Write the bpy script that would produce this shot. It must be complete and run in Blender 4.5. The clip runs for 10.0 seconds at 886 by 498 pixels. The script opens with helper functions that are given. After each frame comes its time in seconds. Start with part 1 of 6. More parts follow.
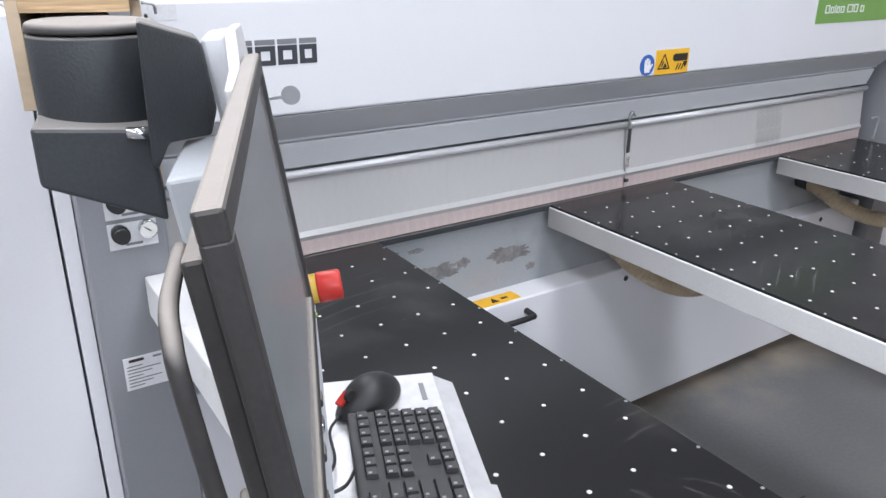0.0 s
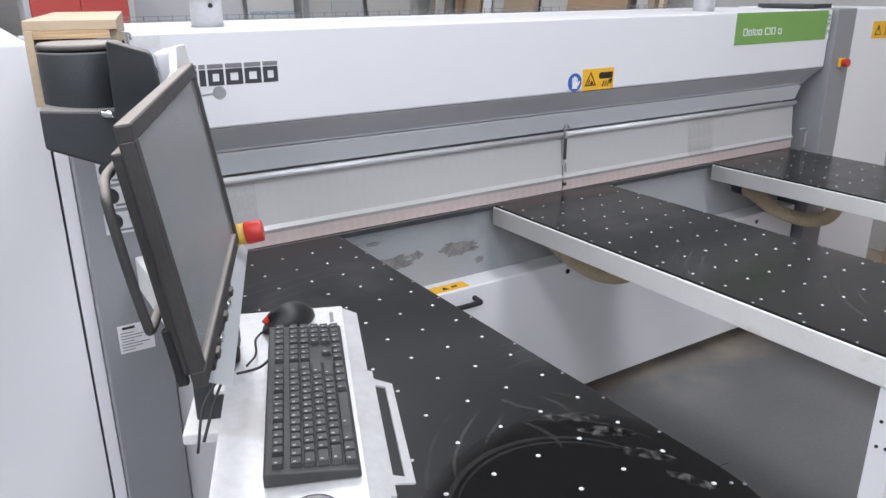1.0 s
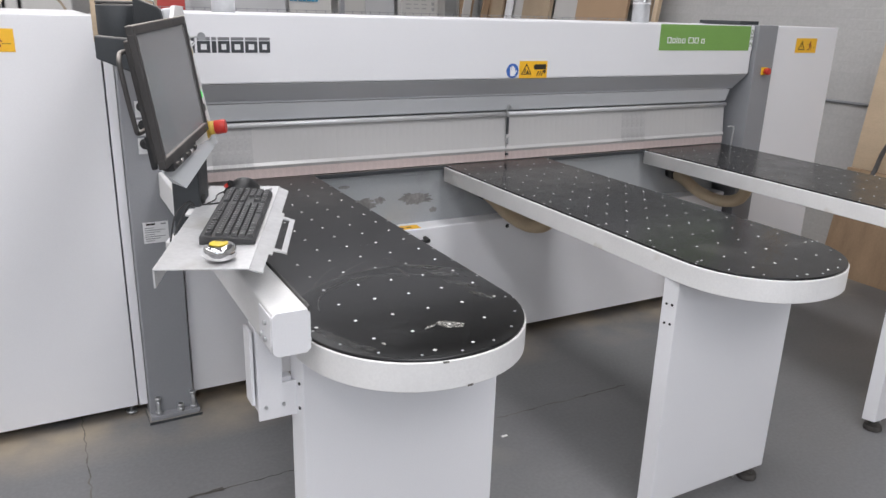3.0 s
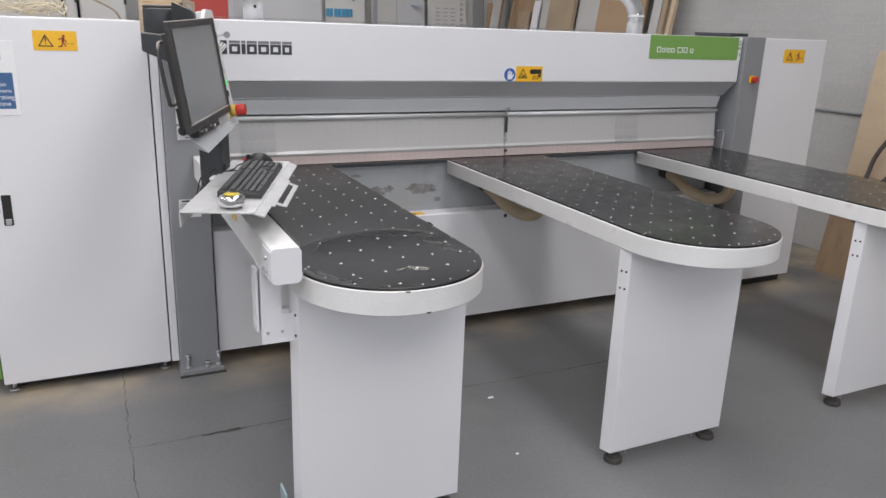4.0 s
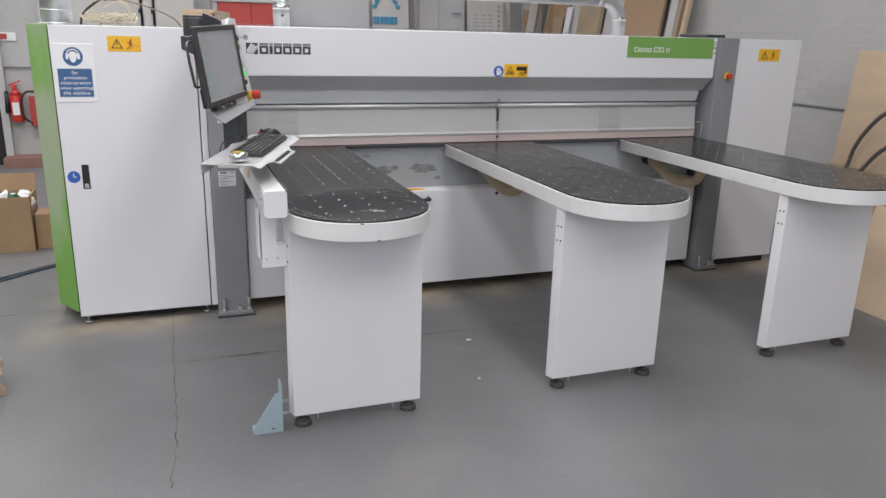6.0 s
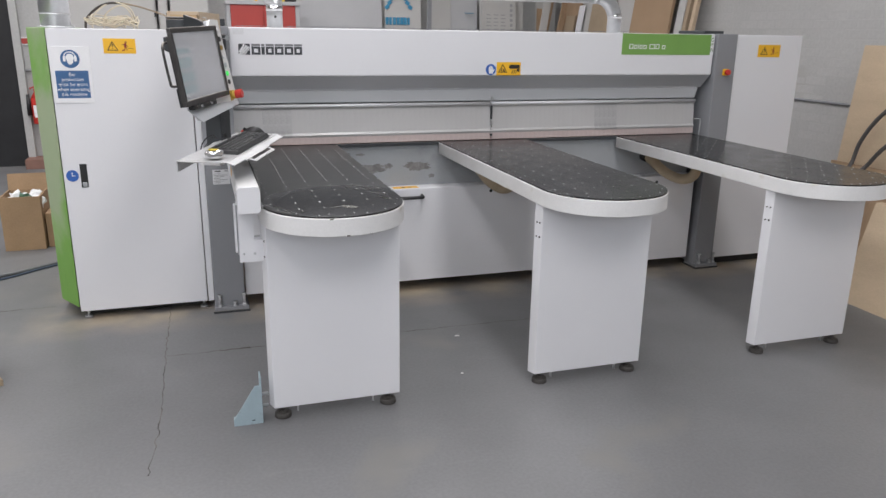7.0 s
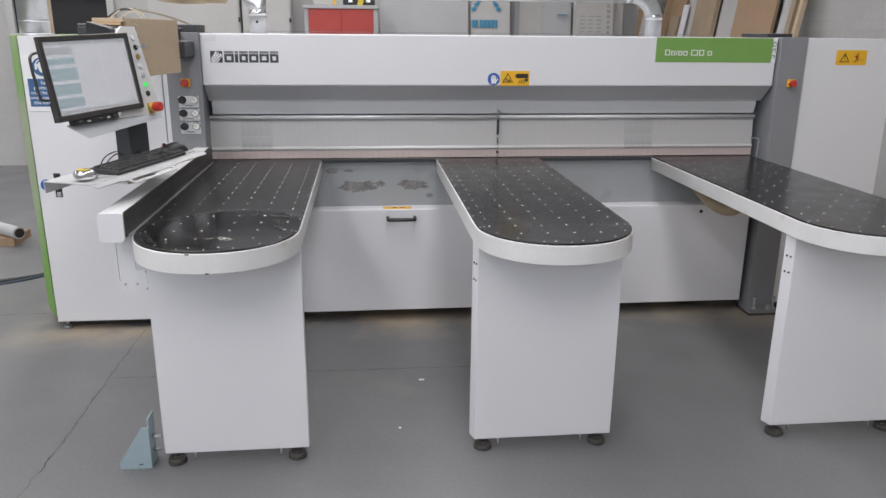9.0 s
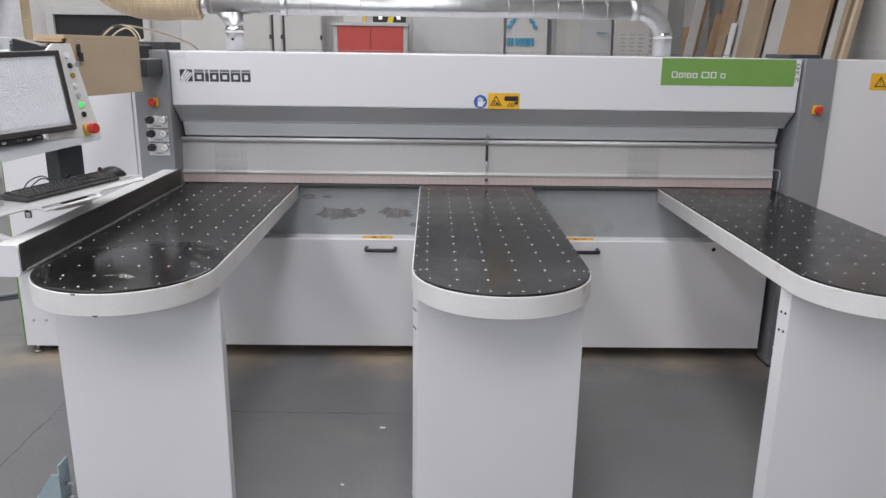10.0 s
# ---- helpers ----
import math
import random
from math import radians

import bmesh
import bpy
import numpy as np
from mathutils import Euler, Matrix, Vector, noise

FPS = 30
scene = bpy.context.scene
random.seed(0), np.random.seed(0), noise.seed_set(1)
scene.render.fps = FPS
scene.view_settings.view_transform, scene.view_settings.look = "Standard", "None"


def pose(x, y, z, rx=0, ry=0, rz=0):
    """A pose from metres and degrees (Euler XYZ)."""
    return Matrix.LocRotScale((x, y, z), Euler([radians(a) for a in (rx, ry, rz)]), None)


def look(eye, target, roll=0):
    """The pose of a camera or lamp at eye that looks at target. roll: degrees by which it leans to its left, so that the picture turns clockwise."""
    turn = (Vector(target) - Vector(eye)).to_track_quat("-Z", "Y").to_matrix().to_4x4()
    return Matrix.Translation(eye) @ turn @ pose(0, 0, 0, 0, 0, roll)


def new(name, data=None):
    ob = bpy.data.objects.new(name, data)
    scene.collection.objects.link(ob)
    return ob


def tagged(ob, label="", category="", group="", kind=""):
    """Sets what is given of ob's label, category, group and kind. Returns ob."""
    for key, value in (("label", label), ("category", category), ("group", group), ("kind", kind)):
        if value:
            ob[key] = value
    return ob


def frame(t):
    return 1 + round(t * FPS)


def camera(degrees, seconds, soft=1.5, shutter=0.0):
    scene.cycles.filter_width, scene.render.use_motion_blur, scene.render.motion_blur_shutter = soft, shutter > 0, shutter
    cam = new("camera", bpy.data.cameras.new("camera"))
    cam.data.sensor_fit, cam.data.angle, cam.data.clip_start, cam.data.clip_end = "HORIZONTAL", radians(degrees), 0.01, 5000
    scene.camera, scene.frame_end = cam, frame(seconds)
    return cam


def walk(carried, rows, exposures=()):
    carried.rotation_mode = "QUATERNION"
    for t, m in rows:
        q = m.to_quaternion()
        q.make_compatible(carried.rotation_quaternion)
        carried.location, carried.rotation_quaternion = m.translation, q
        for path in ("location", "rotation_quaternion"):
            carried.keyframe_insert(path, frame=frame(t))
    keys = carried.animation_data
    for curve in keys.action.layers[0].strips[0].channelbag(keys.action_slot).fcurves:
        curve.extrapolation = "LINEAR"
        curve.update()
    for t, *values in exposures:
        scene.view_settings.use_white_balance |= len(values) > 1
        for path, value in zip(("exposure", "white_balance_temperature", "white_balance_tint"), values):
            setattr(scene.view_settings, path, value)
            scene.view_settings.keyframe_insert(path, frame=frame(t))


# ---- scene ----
cam = camera(61.4, 10.0)
PATH = [
    (0, (0.122, 0.057, 1.704), (1.154, 1.604, 0.969), 0.7),
    (0.5, (0.109, -0.117, 1.703), (1.181, 1.427, 1.019), 0.7),
    (1, (0.087, -0.36, 1.714), (1.108, 1.228, 1.052), -0.3),
    (1.5, (0.126, -0.609, 1.701), (1.073, 1.026, 1.046), 1.2),
    (2, (0.107, -0.803, 1.652), (1.062, 0.817, 0.97), 1.9),
    (2.5, (0.042, -1.014, 1.645), (1.017, 0.607, 0.996), 1.65),
    (2.7, (0.026, -1.102, 1.645), (0.985, 0.536, 1.021), 1.7),
    (3.8, (0.041, -1.613, 1.616), (0.875, 0.105, 1.023), 1.6),
    (4, (0.009, -1.7, 1.605), (0.84, 0.028, 1.036), 2.0),
    (4.5, (-0.023, -1.925, 1.604), (0.786, -0.193, 1.015), 1.9),
    (5, (0.032, -2.151, 1.605), (0.788, -0.384, 1.051), 1.3),
    (5.5, (0.11, -2.35, 1.602), (0.808, -0.571, 1.015), 1.4),
    (6, (0.11, -2.515, 1.599), (0.775, -0.713, 1.042), 1.5),
    (6.2, (0.111, -2.577, 1.589), (0.787, -0.781, 1.027), 1.4),
    (7.5, (0.527, -2.633, 1.605), (1.032, -0.779, 1.049), 0.4),
    (8, (0.753, -2.502, 1.616), (1.183, -0.63, 1.058), 0.2),
    (8.5, (1.017, -2.416, 1.614), (1.333, -0.514, 1.085), 0.0),
    (9, (1.301, -2.342, 1.621), (1.504, -0.432, 1.064), 0.5),
    (9.5, (1.524, -2.198, 1.618), (1.65, -0.275, 1.081), 1.1),
    (10, (1.76, -2.052, 1.632), (1.792, -0.12, 1.115), 0.8),
]
walk(cam, [(t, look(eye, target, roll)) for t, eye, target, roll in PATH], [(0, 0.42, 5950, 10), (0.5, 0.32, 6000, 10), (1.0, 0.29, 6050, 10), (2.0, 0.32, 6150, 10), (2.5, 0.25, 6250, 10), (3.8, 0.03, 6400, 10), (10, 0.0, 6350, 10)])

# ---- world and light ----
world = bpy.data.worlds.new("sky")
scene.world = world
world.use_nodes = True
wn = world.node_tree.nodes
sky = wn.new("ShaderNodeTexSky")
sky.sky_type, sky.sun_disc = "NISHITA", False
sky.sun_elevation, sky.sun_rotation = radians(48), radians(200)
wn["Background"].inputs["Strength"].default_value = 0.1
world.node_tree.links.new(sky.outputs["Color"], wn["Background"].inputs["Color"])

ROOM = (-6.0, 5.2, -7.0, 7.3, 4.8)          # x0 x1 y0 y1 height
# rooflights, assumed and out of view: strips through the roof (centre x, centre y, size x, size y)
ASSUMED_ROOFLIGHTS = [(x, y, 1.1, 3.4) for x in (-4.2, -1.0, 1.75) for y in (-4.4, 0.2, 4.8)]
ROOF_WATTS, ROOF_COLOUR = 89.0, (1.0, 0.965, 0.95)

# unseen, added band of high windows in the wall behind the camera (x0, x1, sill, head)
ADDED_WIN = (-5.2, 2.8, 2.5, 4.3)
ADDED_WIN_WATTS = 112.0

# ---- materials ----


def mat(name, col, rough=0.5, metal=0.0, var=0.08, scale=4.0, grain=0.03, gscale=120.0, bump=0.05, spec=0.5, coat=0.0, second=None, amount=0.0, sscale=2.0, rvar=0.12, stretch=(1, 1, 1), alpha=1.0, trans=0.0):
    m = bpy.data.materials.new(name)
    m.use_nodes = True
    nt = m.node_tree
    nd, ln = nt.nodes, nt.links
    b = nd["Principled BSDF"]
    tc = nd.new("ShaderNodeTexCoord")
    mp = nd.new("ShaderNodeMapping")
    mp.inputs["Scale"].default_value = stretch
    ln.new(tc.outputs["Object"], mp.inputs["Vector"])

    def noise_tex(s, detail=4.0):
        n = nd.new("ShaderNodeTexNoise")
        n.inputs["Scale"].default_value, n.inputs["Detail"].default_value = s, detail
        ln.new(mp.outputs["Vector"], n.inputs["Vector"])
        return n.outputs["Fac"]

    def ramp(fac, a, c, ca, cb):
        r = nd.new("ShaderNodeValToRGB")
        r.color_ramp.elements[0].position, r.color_ramp.elements[1].position = a, c
        r.color_ramp.elements[0].color, r.color_ramp.elements[1].color = (*ca, 1), (*cb, 1)
        ln.new(fac, r.inputs["Fac"])
        return r.outputs["Color"]

    def mix(fac, a, c, kind="MIX"):
        x = nd.new("ShaderNodeMix")
        x.data_type, x.blend_type = "RGBA", kind
        for sock, val in ((x.inputs[0], fac), (x.inputs[6], a), (x.inputs[7], c)):
            if isinstance(val, (int, float)):
                sock.default_value = val
            elif isinstance(val, tuple):
                sock.default_value = (*val, 1)
            else:
                ln.new(val, sock)
        return x.outputs[2]

    big = noise_tex(scale)
    fine = noise_tex(gscale, 6.0)
    lo, hi = tuple(c * (1 - var) for c in col), tuple(min(1, c * (1 + var)) for c in col)
    base = ramp(big, 0.3, 0.7, lo, hi)
    base = mix(1.0, base, ramp(fine, 0.3, 0.7, (1 - grain,) * 3, (1 + grain,) * 3), "MULTIPLY")
    if second:
        mask = ramp(noise_tex(sscale, 8.0), 0.62 - amount * 0.3, 0.72 - amount * 0.25, (0, 0, 0), (1, 1, 1))
        base = mix(mask, base, second)
    ln.new(base, b.inputs["Base Color"])
    rr = nd.new("ShaderNodeMapRange")
    rr.inputs["To Min"].default_value, rr.inputs["To Max"].default_value = max(0.02, rough - rvar), min(1, rough + rvar)
    ln.new(noise_tex(scale * 3.1, 6.0), rr.inputs["Value"])
    ln.new(rr.outputs["Result"], b.inputs["Roughness"])
    b.inputs["Metallic"].default_value = metal
    b.inputs["Specular IOR Level"].default_value = spec
    b.inputs["Coat Weight"].default_value = coat
    b.inputs["Alpha"].default_value = alpha
    b.inputs["Transmission Weight"].default_value = trans
    if bump:
        bp = nd.new("ShaderNodeBump")
        bp.inputs["Strength"].default_value, bp.inputs["Distance"].default_value = bump, 0.01
        ln.new(fine, bp.inputs["Height"])
        ln.new(bp.outputs["Normal"], b.inputs["Normal"])
    return m


WHITE = mat("white powder coat", (0.74, 0.74, 0.76), 0.42, var=0.02, scale=1.4, grain=0.015, gscale=260, bump=0.03, rvar=0.06)
WHITE_WORN = mat("worn white paint", (0.72, 0.715, 0.71), 0.45, var=0.05, scale=5, grain=0.03, gscale=160, bump=0.05, second=(0.60, 0.57, 0.52), amount=-0.08, sscale=9)
GREY = mat("grey machine paint", (0.245, 0.25, 0.265), 0.45, var=0.04, scale=2, grain=0.03, gscale=200, bump=0.04)
GREY_LIGHT = mat("light grey paint", (0.47, 0.49, 0.51), 0.42, var=0.04, scale=2, grain=0.02, gscale=200, bump=0.03)
BAND = mat("pale grey band paint", (0.60, 0.61, 0.625), 0.38, var=0.03, scale=2, grain=0.02, gscale=220, bump=0.03)
GREY_COVER = mat("silver grey cover paint", (0.49, 0.495, 0.51), 0.36, var=0.03, scale=2, grain=0.02, gscale=220, bump=0.03)
CHARCOAL = mat("charcoal textured paint", (0.034, 0.038, 0.042), 0.55, var=0.1, scale=6, grain=0.1, gscale=300, bump=0.12)
BLACK = mat("black plastic", (0.016, 0.016, 0.017), 0.42, var=0.15, scale=8, grain=0.08, gscale=300, bump=0.05)
KEYCAP = mat("black key plastic", (0.036, 0.036, 0.037), 0.5, var=0.2, scale=40, grain=0.05, gscale=300, bump=0.03)
RUBBER_DUSTY = mat("dusty rubber", (0.05, 0.046, 0.042), 0.75, var=0.3, scale=25, grain=0.1, gscale=150)
RUBBER = mat("black rubber", (0.02, 0.02, 0.02), 0.7, var=0.2, scale=20, grain=0.1, gscale=200)
RED = mat("red button plastic", (0.55, 0.035, 0.025), 0.35, var=0.06, scale=20)
YELLOW = mat("yellow sign film", (0.83, 0.46, 0.02), 0.4, var=0.03, scale=10, grain=0.02)
SIGN_BLACK = mat("black sign ink", (0.02, 0.017, 0.013), 0.45, var=0.1)
SIGN_RED = mat("dark red sign ink", (0.25, 0.03, 0.02), 0.45, var=0.1)
SIGN_BLUE = mat("blue sign film", (0.035, 0.12, 0.42), 0.4, var=0.03, scale=10)
SIGN_NAVY = mat("navy sign film", (0.045, 0.12, 0.27), 0.4, var=0.05, scale=10)
SIGN_WHITE = mat("white sign film", (0.80, 0.80, 0.81), 0.35, var=0.02, scale=10)
GREEN = mat("green paint", (0.185, 0.36, 0.085), 0.42, var=0.05, scale=3, grain=0.02)
GREEN_FADED = mat("dusty green paint", (0.19, 0.40, 0.075), 0.5, var=0.12, scale=2, grain=0.04, second=(0.36, 0.44, 0.27), amount=0.62, sscale=1.8)
LOGO = mat("dark lettering film", (0.045, 0.048, 0.055), 0.4, var=0.1)
STEEL = mat("galvanised steel", (0.56, 0.57, 0.58), 0.36, 0.85, var=0.05, scale=9, grain=0.05, gscale=60, bump=0.02, rvar=0.06)
CHROME = mat("chrome", (0.75, 0.75, 0.76), 0.12, 1.0, var=0.05, scale=20, bump=0.0, rvar=0.06)
ALU = mat("brushed aluminium", (0.60, 0.61, 0.62), 0.34, 0.85, var=0.06, scale=5, grain=0.06, gscale=60, bump=0.04, stretch=(1, 8, 8))
PLY = mat("plywood", (0.54, 0.42, 0.29), 0.6, var=0.06, scale=3, grain=0.05, gscale=60, bump=0.04, stretch=(1, 1, 3))
PLY_DARK = mat("brown board", (0.33, 0.225, 0.14), 0.65, var=0.12, scale=3, grain=0.08, gscale=40, stretch=(5, 5, 1))
PLY_TAN = mat("tan board", (0.35, 0.27, 0.185), 0.65, var=0.08, scale=3, grain=0.06, gscale=50)
FIBRE = mat("brown fibreboard", (0.36, 0.245, 0.15), 0.65, var=0.08, scale=2, grain=0.06)
PLY_EDGE = mat("plywood edge", (0.52, 0.36, 0.20), 0.7, var=0.35, scale=40, grain=0.1, stretch=(0.3, 0.3, 6))
CARD = mat("cardboard", (0.36, 0.235, 0.135), 0.8, var=0.1, scale=5, grain=0.06, gscale=90)
HOSE = mat("beige ribbed hose", (0.50, 0.40, 0.27), 0.5, var=0.12, scale=9, grain=0.05)
CABLE = mat("black cable", (0.02, 0.02, 0.021), 0.5)
CABLE_BLUE = mat("blue cable", (0.06, 0.08, 0.12), 0.5)
CABLE_GREY = mat("grey cable", (0.22, 0.22, 0.23), 0.5)
CABLE_WHITE = mat("cream cable", (0.62, 0.55, 0.42), 0.5)
PAPER = mat("paper label", (0.70, 0.70, 0.71), 0.6, var=0.04, scale=30)
INK = mat("grey print", (0.20, 0.20, 0.21), 0.6)
FELT = mat("pink brushed strip", (0.55, 0.235, 0.20), 0.8, var=0.15, scale=8, grain=0.1)
DARK = mat("dark recess", (0.018, 0.018, 0.018), 0.7, var=0.2)
GUSSET = mat("blue grey paint", (0.33, 0.42, 0.46), 0.45, var=0.06, scale=8, second=(0.2, 0.2, 0.2), amount=0.02, sscale=20)
RED_PAINT = mat("red cabinet paint", (0.44, 0.06, 0.05), 0.5, var=0.05)
LIGHT_BOARD = mat("pale board", (0.47, 0.46, 0.445), 0.55, var=0.06, scale=2)
BED_GREY = mat("dull grey bed paint", (0.33, 0.345, 0.355), 0.45, var=0.07, scale=3, grain=0.03, gscale=150, bump=0.03, second=(0.27, 0.275, 0.28), amount=0.05, sscale=4)
GREY_BOARD = mat("grey board", (0.43, 0.43, 0.44), 0.5, var=0.05, scale=2)
WALL_WHITE = mat("white wall paint", (0.46, 0.455, 0.445), 0.75, var=0.07, scale=1.1, grain=0.05, gscale=40, bump=0.15, second=(0.42, 0.41, 0.395), amount=0.06, sscale=1.3)
CEIL = mat("roof sheet", (0.55, 0.55, 0.55), 0.7, var=0.05)
STRIP = mat("milky polycarbonate", (0.57, 0.56, 0.552), 0.24, var=0.04, scale=4, grain=0.015, gscale=60, bump=0.01, alpha=0.86, spec=0.6, second=(0.50, 0.49, 0.48), amount=0.1, sscale=2, stretch=(2, 1, 0.5))
STRIP_PINK = mat("pinkish polycarbonate", (0.60, 0.50, 0.475), 0.35, var=0.1, scale=8, grain=0.05, alpha=0.85)
STRIP_DARK = mat("rubbed polycarbonate", (0.50, 0.49, 0.485), 0.35, var=0.12, scale=20, grain=0.06, alpha=0.8)
VALVE = mat("bright steel bead", (0.80, 0.80, 0.79), 0.25, 0.25, var=0.05, scale=30, bump=0)
GAUGE = mat("gauge face", (0.75, 0.74, 0.70), 0.3, var=0.05)
CLEAR_TAPE = mat("yellow tape label", (0.62, 0.48, 0.03), 0.35)
DARK_DOOR = mat("near black doorway panel", (0.014, 0.014, 0.016), 0.6, var=0.2)
BRICK_RED = mat("red brown timber", (0.24, 0.13, 0.10), 0.7, var=0.2, scale=4)


def floor_material():
    m = mat("painted concrete floor", (0.165, 0.165, 0.169), 0.48, var=0.14, scale=0.9, grain=0.07, gscale=70, bump=0.06, second=(0.19, 0.186, 0.18), amount=0.10, sscale=1.6, rvar=0.14)
    nt = m.node_tree
    nd, ln = nt.nodes, nt.links
    b = nd["Principled BSDF"]
    old = b.inputs["Base Color"].links[0].from_socket
    tc = nd.new("ShaderNodeTexCoord")
    sep = nd.new("ShaderNodeSeparateXYZ")
    ln.new(tc.outputs["Object"], sep.inputs["Vector"])

    def mrange(src, a, c, lo, hi):
        r = nd.new("ShaderNodeMapRange")
        for k, v in (("From Min", a), ("From Max", c), ("To Min", lo), ("To Max", hi)):
            r.inputs[k].default_value = v
        ln.new(src, r.inputs["Value"])
        return r.outputs["Result"]

    def mul(a, c):
        x = nd.new("ShaderNodeMath")
        x.operation = "MULTIPLY"
        ln.new(a, x.inputs[0])
        ln.new(c, x.inputs[1])
        return x.outputs[0]
    # sawdust lies along the foot of the machine
    near = mul(mul(mrange(sep.outputs["Y"], 1.42, 1.78, 0, 1), mrange(sep.outputs["Y"], 2.2, 2.7, 1, 0)), mrange(sep.outputs["X"], -0.75, -0.4, 0, 1))
    n = nd.new("ShaderNodeTexNoise")
    n.inputs["Scale"].default_value, n.inputs["Detail"].default_value = 2.3, 8
    ln.new(tc.outputs["Object"], n.inputs["Vector"])
    dust = mul(near, mrange(n.outputs["Fac"], 0.38, 0.62, 0, 0.85))
    x = nd.new("ShaderNodeMix")
    x.data_type = "RGBA"
    ln.new(dust, x.inputs[0])
    ln.new(old, x.inputs[6])
    x.inputs[7].default_value = (0.48, 0.39, 0.27, 1)
    # pale scuffs, drawn out along the way people walk
    mp = nd.new("ShaderNodeMapping")
    mp.inputs["Scale"].default_value, mp.inputs["Rotation"].default_value = (1.6, 7.0, 1), (0, 0, 0.6)
    ln.new(tc.outputs["Object"], mp.inputs["Vector"])
    sc = nd.new("ShaderNodeTexNoise")
    sc.inputs["Scale"].default_value, sc.inputs["Detail"].default_value, sc.inputs["Roughness"].default_value = 1.3, 10, 0.65
    ln.new(mp.outputs["Vector"], sc.inputs["Vector"])
    y = nd.new("ShaderNodeMix")
    y.data_type = "RGBA"
    ln.new(mrange(sc.outputs["Fac"], 0.60, 0.78, 0, 0.26), y.inputs[0])
    ln.new(x.outputs[2], y.inputs[6])
    y.inputs[7].default_value = (0.255, 0.252, 0.248, 1)
    ln.new(y.outputs[2], b.inputs["Base Color"])
    return m


FLOOR = floor_material()


def mat_top(wiped):
    """Black table covering: glossy, dusty, with arcs rubbed into it. wiped: a round spot at the front is clean and dark."""
    m = mat("wiped black table covering" if wiped else "black table covering", (0.010, 0.010, 0.0105), 0.22, var=0.2, scale=3, grain=0.08, gscale=160, bump=0.015, second=(0.032, 0.031, 0.03), amount=0.12, sscale=3.5, rvar=0.10, spec=0.4)
    nt = m.node_tree
    nd, ln = nt.nodes, nt.links
    b = nd["Principled BSDF"]
    old = b.inputs["Base Color"].links[0].from_socket
    tc = nd.new("ShaderNodeTexCoord")
    wv = nd.new("ShaderNodeTexWave")
    wv.wave_type, wv.rings_direction = "RINGS", "Z"
    wv.inputs["Scale"].default_value, wv.inputs["Distortion"].default_value, wv.inputs["Detail"].default_value = 7.0, 2.2, 3
    wv.inputs["Detail Scale"].default_value = 0.8
    mp = nd.new("ShaderNodeMapping")
    mp.inputs["Location"].default_value = (-0.28, -0.25, 0)
    ln.new(tc.outputs["Object"], mp.inputs["Vector"])
    ln.new(mp.outputs["Vector"], wv.inputs["Vector"])
    r = nd.new("ShaderNodeValToRGB")
    r.color_ramp.elements[0].position, r.color_ramp.elements[1].position = 0.93, 1.0
    ln.new(wv.outputs["Fac"], r.inputs["Fac"])
    n = nd.new("ShaderNodeTexNoise")
    n.inputs["Scale"].default_value, n.inputs["Detail"].default_value = 3.0, 6
    ln.new(tc.outputs["Object"], n.inputs["Vector"])
    r2 = nd.new("ShaderNodeValToRGB")
    r2.color_ramp.elements[0].position, r2.color_ramp.elements[1].position = 0.56, 0.75
    r2.color_ramp.elements[1].color = (0.5, 0.5, 0.5, 1)
    ln.new(n.outputs["Fac"], r2.inputs["Fac"])
    mu = nd.new("ShaderNodeMath")
    mu.operation = "MULTIPLY"
    ln.new(r.outputs["Color"], mu.inputs[0])
    ln.new(r2.outputs["Color"], mu.inputs[1])
    x = nd.new("ShaderNodeMix")
    x.data_type = "RGBA"
    ln.new(mu.outputs[0], x.inputs[0])
    ln.new(old, x.inputs[6])
    x.inputs[7].default_value = (0.16, 0.155, 0.15, 1)
    ln.new(x.outputs[2], b.inputs["Base Color"])
    if wiped:
        far = nd.new("ShaderNodeVectorMath")
        far.operation = "DISTANCE"
        far.inputs[1].default_value = (0.03, 0.30, TOP_Z)
        ln.new(tc.outputs["Object"], far.inputs[0])
        wob = nd.new("ShaderNodeMath")
        wob.operation, wob.inputs[1].default_value = "MULTIPLY_ADD", 0.09
        ln.new(n.outputs["Fac"], wob.inputs[0])
        ln.new(far.outputs["Value"], wob.inputs[2])
        edge = nd.new("ShaderNodeMapRange")
        for k, v in (("From Min", 0.30), ("From Max", 0.345), ("To Min", 0.0), ("To Max", 1.0)):
            edge.inputs[k].default_value = v
        ln.new(wob.outputs[0], edge.inputs["Value"])
        dust = nd.new("ShaderNodeMix")
        dust.data_type = "RGBA"
        ln.new(edge.outputs["Result"], dust.inputs[0])
        dust.inputs[6].default_value = (0.006, 0.006, 0.006, 1)
        ln.new(x.outputs[2], dust.inputs[7])
        ln.new(dust.outputs[2], b.inputs["Base Color"])
        gl = nd.new("ShaderNodeMapRange")
        gl.inputs["To Min"].default_value, gl.inputs["To Max"].default_value = 0.15, 0.30
        ln.new(edge.outputs["Result"], gl.inputs["Value"])
        ln.new(gl.outputs["Result"], b.inputs["Roughness"])
        sp = nd.new("ShaderNodeMapRange")
        sp.inputs["To Min"].default_value, sp.inputs["To Max"].default_value = 0.28, 0.44
        ln.new(edge.outputs["Result"], sp.inputs["Value"])
        ln.new(sp.outputs["Result"], b.inputs["Specular IOR Level"])
    return m


TOP_Z = 0.945
TOP = mat_top(False)
TOP_WIPED = mat_top(True)


